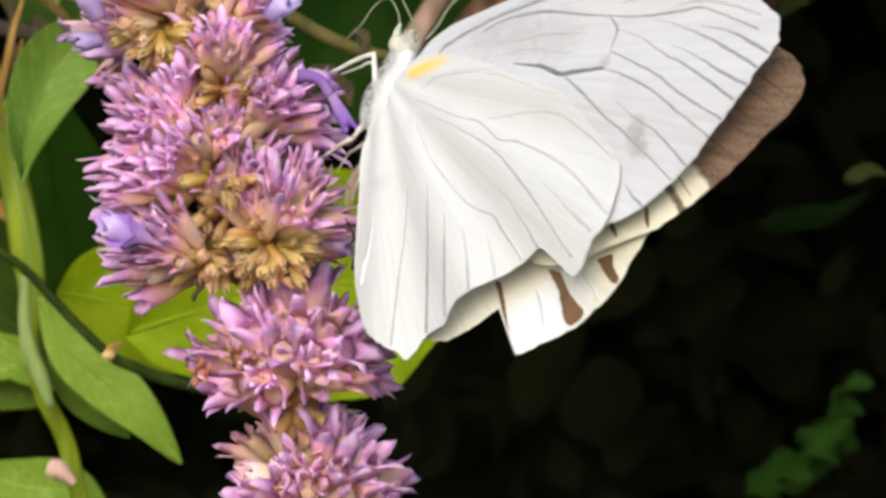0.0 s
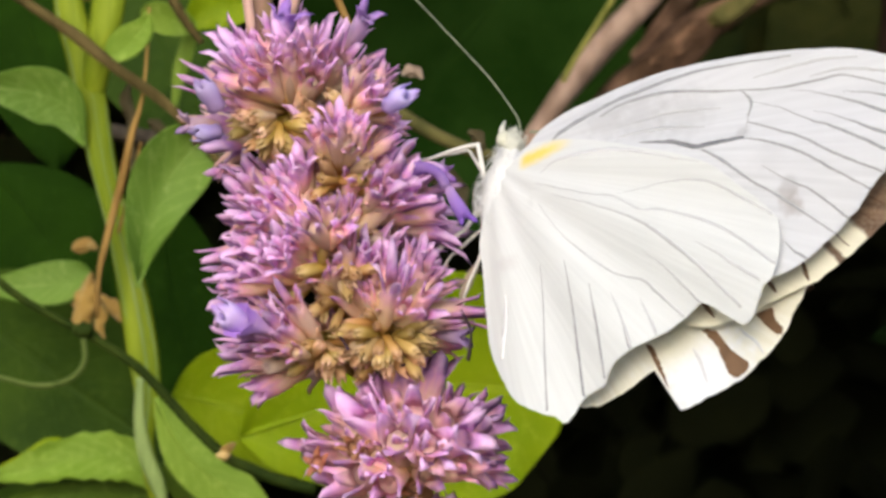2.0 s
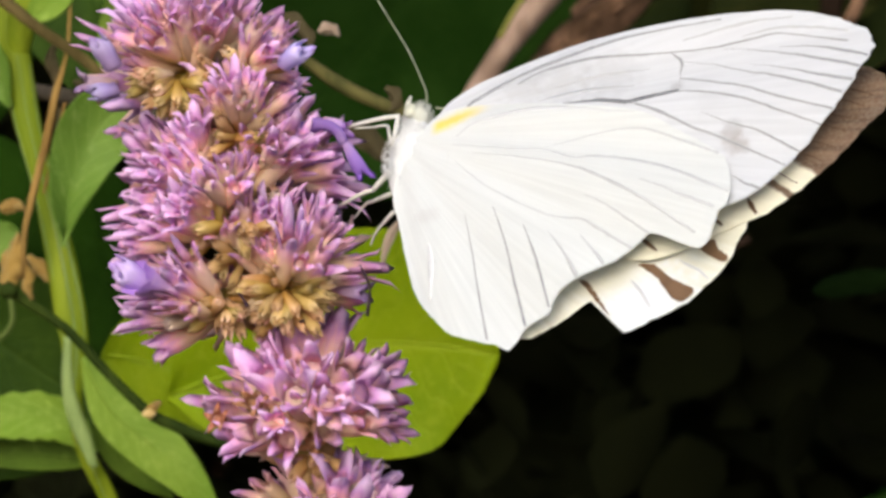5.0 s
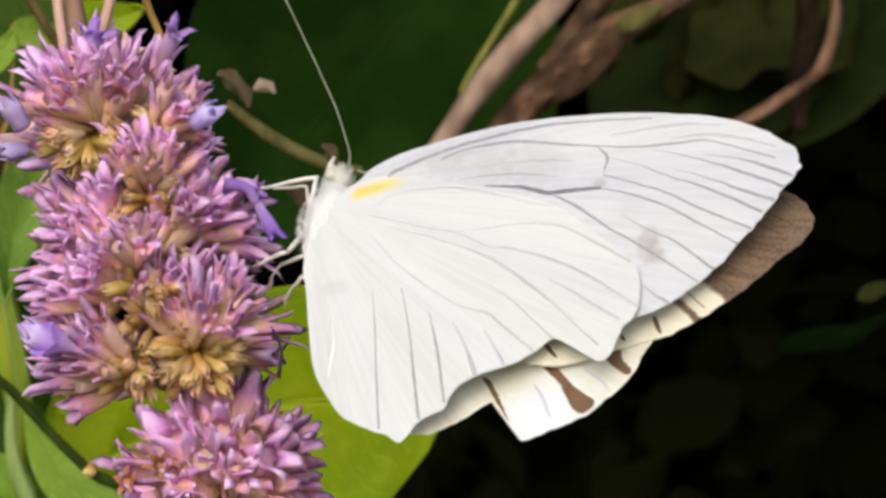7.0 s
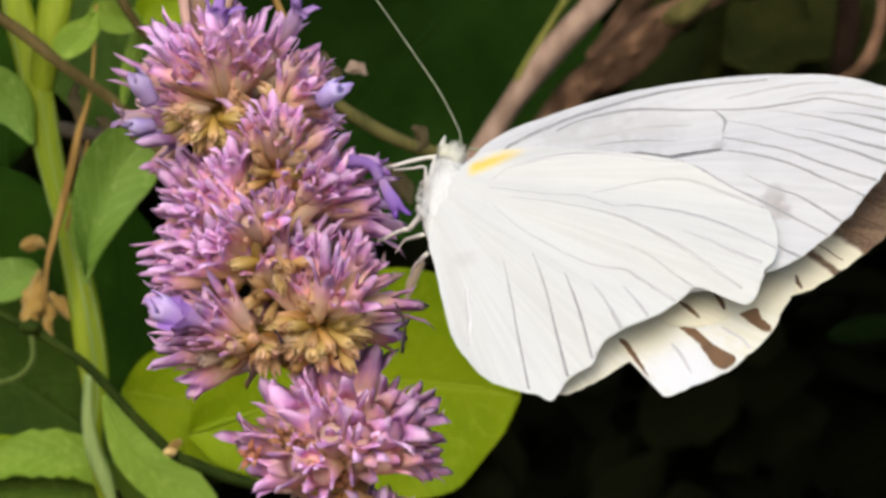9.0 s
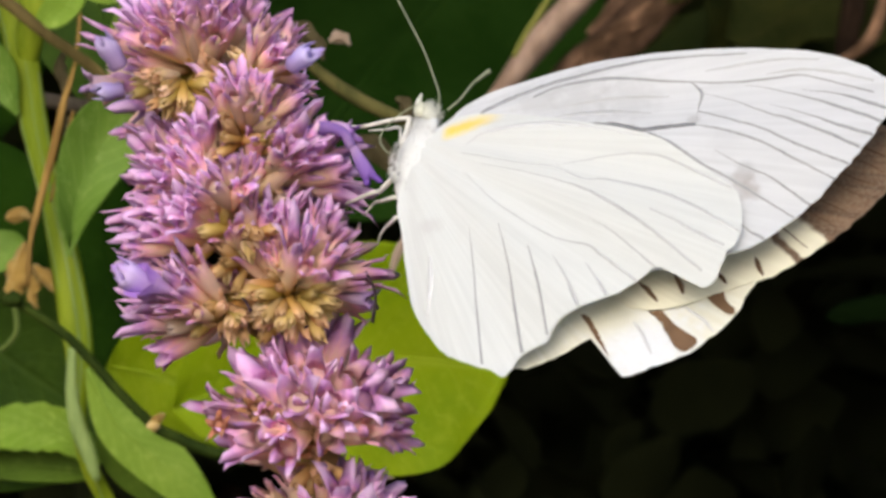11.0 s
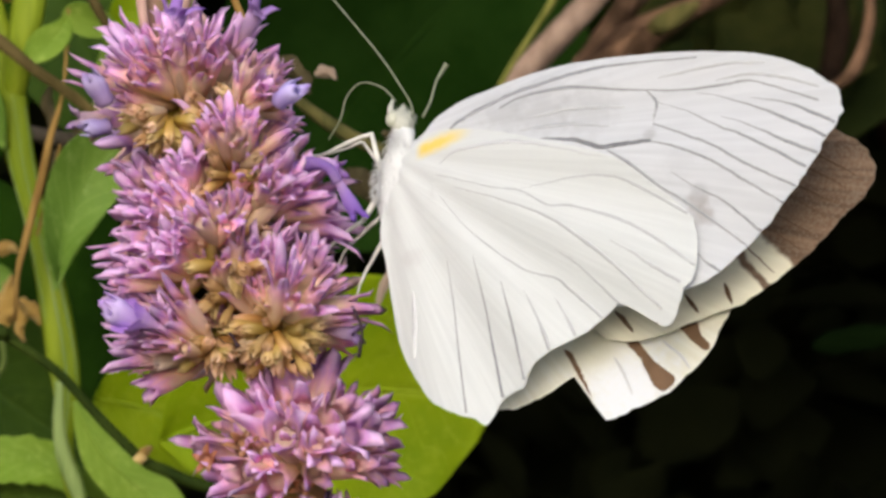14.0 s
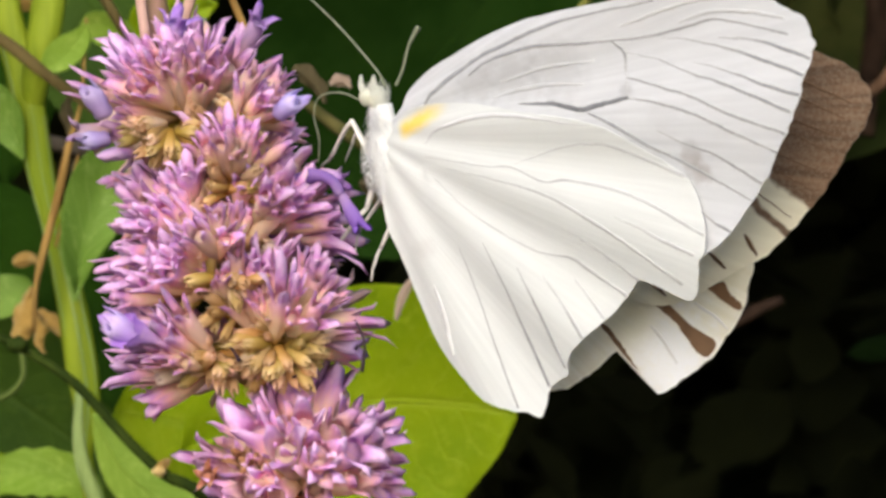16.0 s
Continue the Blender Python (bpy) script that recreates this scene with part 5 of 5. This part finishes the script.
# the veins of the forewing: strong ones, those of the margin, and faint folds
FORE_TRUNKS = [
    [(1.9, 1.0), (2.9, 1.8), (5.0, 2.8), (7.2, 3.7), (9.4, 4.2), (13.7, 5.0), (20.9, 5.3)],
    [(6.0, 2.5), (7.9, 3.3), (11.7, 3.7), (16.1, 3.3), (20.4, 3.1), (23.2, 3.4), (25.3, 3.4), (29.9, 1.8)],
    [(17.3, 3.2), (18.1, 2.3), (18.1, 1.0), (18.2, -0.7)],
    [(9.6, 0.1), (11.0, -0.1), (12.5, -0.3), (14.6, -0.95), (15.9, -0.9), (18.2, -0.6)],
    [(15.0, -1.2), (16.9, -2.3), (19.3, -4.0), (21.5, -5.3), (25.9, -8.3)],
    [(18.2, -0.7), (20.1, -1.2), (22.8, -2.3), (25.0, -3.6), (28.3, -5.5)],
    [(18.1, 0.7), (20.9, -0.4), (23.0, -1.3), (25.2, -2.6), (29.1, -4.4)],
]
FORE_BRANCHES = [
    [(18.2, 2.3), (20.6, 1.5), (22.8, 0.3), (25.0, -0.6), (29.7, -3.1)],
    [(21.0, 2.9), (23.4, 2.3), (26.8, 1.0), (30.8, -0.9)],
    [(23.1, 1.0), (25.7, 0.0), (27.9, -1.1), (30.4, -2.1)],
    [(25.0, 2.3), (27.5, 1.8), (29.2, 1.1), (31.3, 0.1)],
    [(20.0, -3.0), (21.8, -4.1), (24.0, -5.2), (26.8, -7.3)],
    [(22.3, -8.6), (23.3, -9.5), (24.3, -10.1)],
]
FORE_FOLDS = [
    [(18.1, 4.0), (20.2, 4.4), (23.1, 4.8), (25.9, 4.7)],
    [(22.4, 3.7), (24.8, 4.0), (27.3, 3.6), (29.8, 2.8)],
    [(7.7, 0.8), (9.9, 1.0), (12.1, 1.0), (14.8, 0.7)],
    [(8.4, 1.7), (11.9, 2.2), (15.8, 2.1)],
]
# the veins of the hindwing: those from the base, and those of the margin
HIND_TRUNKS = [
    [(8.8, -4.2), (10.8, -3.9), (13.0, -3.7), (14.9, -3.8), (16.9, -4.4), (21.3, -7.0)],
    [(1.8, -2.5), (6.3, -3.9), (8.7, -4.4), (11.0, -5.7), (13.2, -6.0), (17.7, -7.8), (22.4, -11.0)],
    [(3.4, -3.6), (7.4, -5.0), (11.1, -6.6), (15.8, -9.9), (20.2, -13.8)],
    [(1.4, -3.2), (4.9, -6.9), (9.4, -10.1), (11.9, -10.9), (13.3, -12.0), (15.7, -14.0)],
    [(1.9, -1.7), (3.2, -0.9), (8.2, -0.8), (15.4, -2.7)],
]
HIND_BRANCHES = [
    [(16.1, -8.8), (17.9, -9.8), (19.6, -11.0), (21.5, -12.1)],
    [(11.9, -9.0), (13.7, -10.2), (15.6, -11.9), (17.0, -13.2)],
    [(12.0, -12.3), (13.0, -13.8), (13.9, -15.3)],
    [(9.8, -11.8), (11.2, -14.1), (12.3, -16.3)],
    [(8.0, -11.0), (8.8, -13.0), (9.6, -15.2), (10.4, -18.1)],
    [(5.6, -9.0), (6.8, -12.2), (7.6, -15.1), (8.7, -19.2)],
    [(3.4, -9.0), (4.3, -12.5), (5.0, -15.4), (6.3, -20.3)],
    [(1.1, -11.3), (1.7, -14.0), (1.8, -16.2)],
]
# short dark strokes at the rear forewing's hind corner
DASHES = [[(23.5, -8.3), (23.8, -8.9), (24.3, -9.7)], [(20.9, -9.3), (21.5, -9.9), (22.1, -10.5)], [(16.2, -10.9), (17.0, -11.5), (17.8, -12.3)], [(18.4, -10.0), (19.0, -10.8), (19.4, -11.6)]]


SWELL, FADE, EVEN = (0.2, 0.45, 0.7, 1.0, 0.9), (0.3, 0.8, 1.0, 0.8, 0.4), (0.5, 1.0, 1.0, 0.9, 0.5)


def wing(name, label, parent, edge, hub, mat, bow, pleat, veins, off):
    """A wing with raised veins; veins: groups of lines, their material, width in metres and taper."""
    w = thicken(part(name, wing_mesh(edge, hub, bow, pleat), mat, parent, label), 0.00006)
    for lines, ink, width, taper in veins:
        for line in lines:
            part("vein", vein_mesh(line, width, bow, pleat, off, taper), ink, w)
    return w


def patch(pts, bow, pleat, off):
    """A flat marking on a wing, its outline in mm."""
    bm = bmesh.new()
    line = spline([(x, 0, z) for x, z in pts + pts[:1]], len(pts) * 6)[:-1]
    bm.faces.new([bm.verts.new(Vector((p.x + 0.12 * noise.noise(p * 3), camber(p.x, p.z, bow, pleat) + off, p.z + 0.12 * noise.noise(p * 3 + Vector((9, 0, 0))))) / 1000) for p in line])
    bmesh.ops.triangulate(bm, faces=bm.faces[:])
    return bm


def hairs(rnd, spots, count, length, width):
    """Fine hairs that stand out of the body round spots (centre and radii in mm), joined."""
    bm = bmesh.new()
    for _ in range(count):
        c, r, lean = rnd.choice(spots)
        d = Vector((rnd.gauss(0, 1), rnd.gauss(-0.3, 1), rnd.gauss(0, 1))).normalized()
        p = Vector((c[0] + d.x * r[0] * 0.9, c[1] + d.y * r[1] * 0.9, c[2] + d.z * r[2] * 0.9))
        q = p + (d * 0.8 + Vector(lean)).normalized() * length * rnd.uniform(0.5, 1.2)
        s = d.orthogonal().normalized() * width
        o = d.cross(s).normalized() * width
        v = [bm.verts.new((p + s) / 1000), bm.verts.new((p - s * 0.5 + o * 0.87) / 1000), bm.verts.new((p - s * 0.5 - o * 0.87) / 1000), bm.verts.new(q / 1000)]
        for a, b in ((0, 1), (1, 2), (2, 0)):
            bm.faces.new((v[a], v[b], v[3]))
    return bm


def mm(*pts):
    return [Vector(p) / 1000 for p in pts]


def butterfly():
    rnd = random.Random(3)
    ob = thing("butterfly", "white butterfly with closed wings and a yellow wing-base mark", "butterfly")
    near_fore = wing("near_forewing", "white forewing with grey veins", ob, FORE_EDGE, (1.5, 0.6), FORE, 0.25, 0.27, [
        (FORE_TRUNKS[:1], VEIN, 0.00015, EVEN), (FORE_TRUNKS[1:3], VEIN, 0.00011, EVEN), (FORE_TRUNKS[3:4], VEIN_DARK, 0.00024, (0.1, 0.45, 0.9, 1.0, 0.8)), (FORE_TRUNKS[4:], VEIN, 0.00013, EVEN), (FORE_BRANCHES, VEIN, 0.00012, SWELL), (FORE_FOLDS, VEIN_SOFT, 0.00014, FADE)], -0.04)
    near_hind = wing("near_hindwing", "creamy white hindwing with a yellow base", ob, HIND_EDGE, (1.5, -3.2), HIND, 0.45, 0.38, [
        (HIND_TRUNKS[:4], VEIN_SOFT, 0.00013, SWELL), (HIND_TRUNKS[4:], VEIN_PALE, 0.00016, FADE), (HIND_BRANCHES[:4], VEIN_SOFT, 0.00013, SWELL), (HIND_BRANCHES[4:7], VEIN, 0.00012, SWELL), (HIND_BRANCHES[7:], VEIN_PALE, 0.0003, FADE)], -0.035)
    near_hind.location = (0, -0.00045, 0)
    far_fore = wing("far_forewing", "forewing with a brown tip and margin", ob, FAR_FORE_EDGE, (1.5, 0.6), FAR_FORE, -0.3, 0.06, [
        (FORE_BRANCHES[:5] + FORE_TRUNKS[5:], BAR, 0.00008, EVEN), (DASHES, BAR, 0.00018, FADE)], -0.05)
    far_hind = wing("far_hindwing", "cream hindwing with brown bars", ob, FAR_HIND_EDGE, (1.5, -3.2), FAR_HIND, -0.3, 0.16, [
        ([[(15.0, -15.6), (15.8, -16.8), (16.6, -18.4)], [(18.3, -14.4), (19.4, -15.3), (20.4, -16.4)]], VEIN_PALE, 0.00010, EVEN)], -0.05)
    for pts in ([(15.4, -14.2), (16.5, -14.4), (17.9, -15.9), (19.4, -17.1), (18.9, -18.0), (18.1, -17.8), (17.4, -16.6), (16.6, -15.4)], [(19.4, -13.5), (20.6, -13.2), (21.0, -14.1), (21.6, -14.7), (21.4, -15.2), (20.5, -14.6)], [(11.5, -15.2), (12.0, -15.3), (12.9, -16.7), (13.3, -17.5), (13.9, -18.7), (12.8, -17.2)]):
        part("brown_bar", patch(pts, -0.3, 0.16, -0.10), BAR, far_hind)
    part("thorax", stalk(mm((-1.9, 0.25, 1.6), (-1.9, 0.25, 0.2), (-2.1, 0.25, -1.4), (-2.15, 0.25, -3.2), (-1.95, 0.25, -5.0), (-1.6, 0.25, -6.6)), [0.0009, 0.0010, 0.0014, 0.0013, 0.0010, 0.0006], 30, 16, 0.08, 0.75, (1, 0, 0)), FUZZ, ob)
    part("abdomen", stalk(mm((-1.6, 0.25, -5.4), (-1.1, 0.2, -8.0), (-0.4, 0.2, -10.5), (0.8, 0.2, -13.0)), [0.0008, 0.0007, 0.0005, 0.0002], 20, 10, 0.1, 0.6, (1, 0, 0)), FUZZ, ob)
    head = part("head", blob((-0.0021, 0.0003, 0.0021), (0.0008, 0.0009, 0.0010), 0.2, 900, 3), FUZZ_HEAD, ob)
    for y in (-0.0005, 0.0011):
        part("eye", blob((-0.0025, y, 0.0023), (0.0005, 0.0004, 0.00065), 0, 1, 3), EYE, head)
    part("fuzz", hairs(rnd, [((-2.0, 0.2, 0.6), (0.9, 1.0, 1.4), (-0.1, -0.2, -0.9)), ((-2.4, 0.2, -2.2), (1.3, 1.1, 2.4), (0.0, -0.2, -1.0)), ((-3.0, -0.4, -2.4), (0.6, 0.6, 1.8), (-0.2, -0.2, -1.0)), ((-1.6, 0.2, -5.4), (0.9, 0.7, 1.6), (0.1, -0.2, -1.0))], 1100, 0.5, 0.04), FUZZ, ob)
    part("fuzz", hairs(rnd, [((-2.1, 0.0, 0.0), (1.0, 1.1, 1.6), (0.3, -0.2, -1.0)), ((-2.2, 0.0, -2.8), (1.4, 1.2, 2.2), (0.4, -0.2, -1.0))], 110, 0.9, 0.05), VEIN_PALE, ob, "sparse grey hairs")
    part("fuzz", hairs(rnd, [((-2.0, 0.3, 2.3), (0.8, 0.9, 1.0), (-0.15, -0.1, 0.9))], 260, 0.5, 0.03), FUZZ_HEAD, head)
    for pts in (((-2.6, -0.3, 2.5), (-2.85, -0.3, 3.1), (-2.75, -0.3, 3.9)), ((-2.4, 0.6, 2.6), (-2.5, 0.6, 3.2), (-2.3, 0.6, 3.8))):
        part("palp", stalk(mm(*pts), [0.00026, 0.00024, 0.00008], 10, 6), FUZZ_HEAD, head)
    first = part("antenna", stalk(mm((0, 0, 0), (-0.2, 0, 1.0), (-0.7, 0, 2.1), (-2.3, 0, 5.2), (-4.4, -0.1, 8.6), (-6.8, -0.2, 12.4), (-8.6, -0.3, 15.2), (-9.9, -0.3, 17.2), (-10.5, -0.3, 18.2)), [0.00009, 0.00008, 0.00007, 0.000065, 0.00006, 0.00006, 0.00007, 0.00018, 0.00014], 60, 7, 0.3), FEELER, ob, "long pale antenna with dark bands")
    second = part("antenna", stalk(mm((0, 0, 0), (0.25, 0.1, 1.2), (0.3, 0.1, 2.2), (0.3, 0.2, 2.9), (0.5, 0.3, 3.7), (0.75, 0.3, 4.3)), [0.00010, 0.00009, 0.00009, 0.00009, 0.00015, 0.00018], 40, 7, 0.3), FEELER, ob, "antenna turned away, with a club end")
    tongue = part("proboscis", stalk(mm((0, 0, 0), (-0.95, 0, 1.5), (-2.55, 0, 2.53), (-3.9, 0.1, 1.95), (-4.8, 0.3, 0.45), (-6.1, 0.6, -0.6)), [0.00007, 0.00006, 0.00005], 40, 6), FEELER, ob)
    legs = []
    for pts, r in (
        (((-3.1, -0.3, -1.6), (-4.5, -0.3, 1.35), (-8.7, -0.3, -0.05), (-10.5, 0.0, 0.1)), 0.00027),
        (((-3.1, -0.3, -3.6), (-4.1, -0.3, -5.3), (-7.3, -0.3, -7.5), (-7.8, -0.2, -7.8)), 0.00027),
        (((-3.4, 0.9, -4.6), (-5.7, 1.0, -6.4), (-6.3, 1.0, -7.0), (-6.8, 1.0, -8.2)), 0.00019),
        (((-3.6, 0.8, -1.0), (-6.2, 1.2, 1.4), (-7.6, 1.2, 1.1), (-9.2, 1.2, 0.7)), 0.00019),
        (((-2.8, 0.6, -6.6), (-3.7, 0.6, -8.3), (-4.4, 0.6, -9.8), (-4.5, 0.6, -10.6)), 0.00019),
    ):
        bm = bmesh.new()
        hip = Vector(pts[0]) / 1000
        line = [p - hip for p in mm(*pts)]
        for k, (a, b) in enumerate(zip(line, line[1:])):
            w = r * (0.74, 0.56, 0.38)[k]
            bow = Vector((0, 0, 0.00012 if k == 1 else 0))
            tube(bm, [a, a.lerp(b, 0.2) + bow, a.lerp(b, 0.5) + bow, a.lerp(b, 0.8), b], [w, w * 1.1, w * 0.95, w * 0.8], 7, 0.2)
            bmesh.ops.create_icosphere(bm, subdivisions=1, radius=w * 0.95, matrix=Matrix.Translation(b))
        legs.append((part("leg", bm, LEG, ob, "", Matrix.Translation(hip)), hip, line[-1]))
    return ob, near_fore, far_fore, far_hind, head, first, second, tongue, legs


BUTTERFLY, NEAR_FORE_WING, FAR_FORE_WING, FAR_HIND_WING, HEAD, ANTENNA, ANTENNA_REAR, TONGUE, LEGS = butterfly()

BODY_EARLY = [
    (0, pose(-0.00280, -0.00398, 0.76081, -21.6, -0.5, -46.0)),
    (0.5, pose(-0.00269, -0.00152, 0.76086, -21.8, -0.2, -44.1)),
    (1, pose(-0.00265, -0.00187, 0.76064, -22.1, -0.7, -43.8)),
    (1.5, pose(-0.00321, -0.00025, 0.76122, -21.2, -5.7, -37.1)),
    (2, pose(-0.00313, 0.00084, 0.76128, -23.7, -5.1, -33.9)),
    (2.5, pose(-0.00315, 0.00084, 0.76106, -28.0, -10.0, -28.6)),
    (3, pose(-0.00312, -0.00021, 0.76089, -32.2, -11.5, -22.8)),
    (3.5, pose(-0.00323, -0.00077, 0.76047, -34.4, -11.8, -23.1)),
    (4, pose(-0.00252, -0.00164, 0.76039, -35.9, -11.4, -21.6)),
]
BODY_MIDDLE = [
    (6.3, pose(-0.00198, -0.00156, 0.75994, -37.2, -3.5, -16.7)),
    (6.5, pose(-0.00189, -0.00203, 0.76006, -37.8, -3.1, -16.1)),
    (7, pose(-0.00168, -0.00202, 0.75980, -34.9, -1.2, -18.5)),
    (7.5, pose(-0.00159, -0.00152, 0.75982, -34.2, -1.9, -20.5)),
    (8, pose(-0.00189, 0.00094, 0.75996, -32.6, -1.1, -19.9)),
    (8.5, pose(-0.00222, -0.00246, 0.76009, -35.7, -5.4, -14.4)),
    (9, pose(-0.00225, -0.00337, 0.75986, -35.9, -6.3, -17.1)),
    (9.5, pose(-0.00206, -0.00297, 0.75970, -36.2, -5.7, -19.0)),
    (10, pose(-0.00203, -0.00318, 0.75964, -35.8, -5.3, -19.0)),
]
BODY_LATE = [
    (12.3, pose(-0.00214, -0.00096, 0.76149, -24.6, -1.0, -23.6)),
    (12.5, pose(-0.00230, 0.00099, 0.76168, -19.8, -1.9, -27.6)),
    (13, pose(-0.00275, 0.00086, 0.76200, -18.8, -3.5, -30.4)),
    (13.5, pose(-0.00299, 0.00048, 0.76184, -17.8, -3.8, -26.9)),
    (14, pose(-0.00290, 0.00065, 0.76182, -18.0, -4.0, -27.4)),
    (14.5, pose(-0.00267, 0.00203, 0.76148, -18.0, -2.7, -28.1)),
    (15, pose(-0.00397, 0.00117, 0.76271, -10.8, -7.1, -24.9)),
    (15.5, pose(-0.00477, -0.00292, 0.76428, 6.6, -8.1, -29.7)),
    (16, pose(-0.00422, -0.00361, 0.76397, 5.6, -7.4, -32.4)),
]
BODY = BODY_EARLY + BODY_MIDDLE + BODY_LATE

# seconds, how far the front forewing slides along the hindwing, then the turns of the rear forewing and of the rear hindwing, in degrees
WINGS_EARLY = [
    (0, -0.0, -4.1, 3.0, 3.4, -3.2, -1.5, 3.5),
    (0.5, -0.6, -4.5, 3.2, 3.3, -2.9, -1.5, 3.1),
    (1, -0.5, -5.5, 3.3, 3.8, -3.2, -1.6, 3.0),
    (1.5, 0.8, -3.6, 3.6, 2.9, -3.4, -1.3, 3.2),
    (2, 0.7, -1.0, 3.7, 2.0, -2.9, -1.1, 3.3),
    (2.5, 3.1, -1.9, 3.7, 3.9, -4.0, -1.1, 4.4),
    (3, 1.3, -0.8, 3.4, 1.9, -3.1, -1.3, 3.6),
    (3.5, 0.2, -1.6, 3.5, 3.3, -4.1, -0.8, 4.0),
    (4, 0.6, -1.5, 3.3, 2.9, -4.2, -0.5, 3.5),
]
WINGS_MIDDLE = [
    (6.3, -0.2, -5.7, 4.6, 2.5, -1.7, -0.7, 0.5),
    (6.5, -0.8, -5.0, 4.3, 1.8, -1.0, -1.0, 0.2),
    (7, 0.1, -3.7, 4.4, 3.2, -1.6, -1.2, 1.2),
    (7.5, 0.4, -1.4, 4.7, 3.1, -1.0, -1.1, 1.6),
    (8, 0.1, -1.4, 4.2, 2.7, -1.6, -0.6, 1.9),
    (8.5, 1.6, -2.4, 4.2, 4.3, -3.2, 0.2, 3.3),
    (9, 2.6, -2.3, 4.9, 5.5, -3.8, 0.6, 4.5),
    (9.5, 2.4, -2.2, 4.9, 5.6, -4.4, 0.2, 5.1),
    (10, 2.1, -1.1, 5.1, 4.6, -4.1, -0.0, 5.2),
]
WINGS_LATE = [
    (12.3, 2.7, -0.6, 6.0, 5.1, -4.3, 0.1, 8.5),
    (12.5, 2.7, -1.3, 5.9, 6.1, -5.0, 0.0, 9.5),
    (13, 2.4, -2.0, 5.4, 8.6, -5.2, -0.3, 11.2),
    (13.5, 2.1, -2.0, 5.5, 9.7, -4.6, -0.2, 11.4),
    (14, 2.6, -2.2, 5.6, 8.9, -4.7, 0.0, 10.9),
    (14.5, 2.1, -3.1, 6.1, 9.7, -5.5, 0.6, 12.0),
    (15, 1.4, -6.0, 6.0, 11.3, -5.4, 0.2, 13.3),
    (15.5, 1.1, 8.3, 6.9, 10.5, 12.3, 4.9, 7.5),
    (16, 2.2, 4.5, 7.5, 11.0, 3.1, 2.7, 11.2),
]
WINGS = WINGS_EARLY + WINGS_MIDDLE + WINGS_LATE


def leg_rows(hip, reach, stand):
    """A leg turns at its hip so that its foot stays where it stands on the flower, as it was at the time stand."""
    held = dict(BODY)[stand] @ (hip + reach)
    return [(t, Matrix.Translation(hip) @ reach.rotation_difference(m.inverted() @ held - hip).to_matrix().to_4x4()) for t, m in BODY]


def motions():
    walk(BUTTERFLY, BODY)
    walk(NEAR_FORE_WING, [(t, pose(0, 0, 0, 0, slide, 0)) for t, slide, *rest in WINGS])
    walk(FAR_FORE_WING, [(t, pose(0, 0.0006, 0, *row[1:4])) for t, *row in WINGS])
    walk(FAR_HIND_WING, [(t, pose(0, 0.0013, 0, *row[4:7])) for t, *row in WINGS])
    for ob, hip, reach in LEGS:
        walk(ob, leg_rows(hip, reach, 12.5))
    walk(HEAD, [(t, pose(x / 1000, 0, z / 1000)) for t, x, z in ((0, 0.2, -0.3), (1, 0.4, -0.6), (10, 0.5, -0.7), (12.3, 0, 0), (16, 0, 0))])
    walk(ANTENNA, [(t, pose(-0.0012, 0.0002, 0.0028, 0, turn, 0)) for t, turn in ((0, -18), (1, -20), (2, -14), (3, -5), (4, 4), (6.5, 1), (8, 3), (9, 1), (10, 2), (12.5, -2), (13, -7), (14, -10), (16, -9))])
    walk(ANTENNA_REAR, [(t, pose(-0.0008, 0.0009, 0.0028, 0, turn, 0)) for t, turn in ((0, 20), (1.5, 75), (4, 95), (9, 95), (10, 70), (12.3, -10), (13, 0), (14, 8), (15, 15), (16, 24))])
    walk(TONGUE, [(t, pose(x / 1000, 0.0002, z / 1000, 0, turn, 0)) for t, x, z, turn in ((0, -2.9, 3.0, 8), (1.5, -2.9, 2.9, -150), (10, -2.9, 2.9, -150), (12.3, -2.6, 3.3, -1), (12.5, -2.7, 3.3, -2), (13, -3.3, 2.7, 3), (14, -2.8, 4.0, -15), (14.5, -2.9, 3.8, -17), (15, -3.1, 3.2, -22), (16, -3.4, 2.2, -30))])


motions()
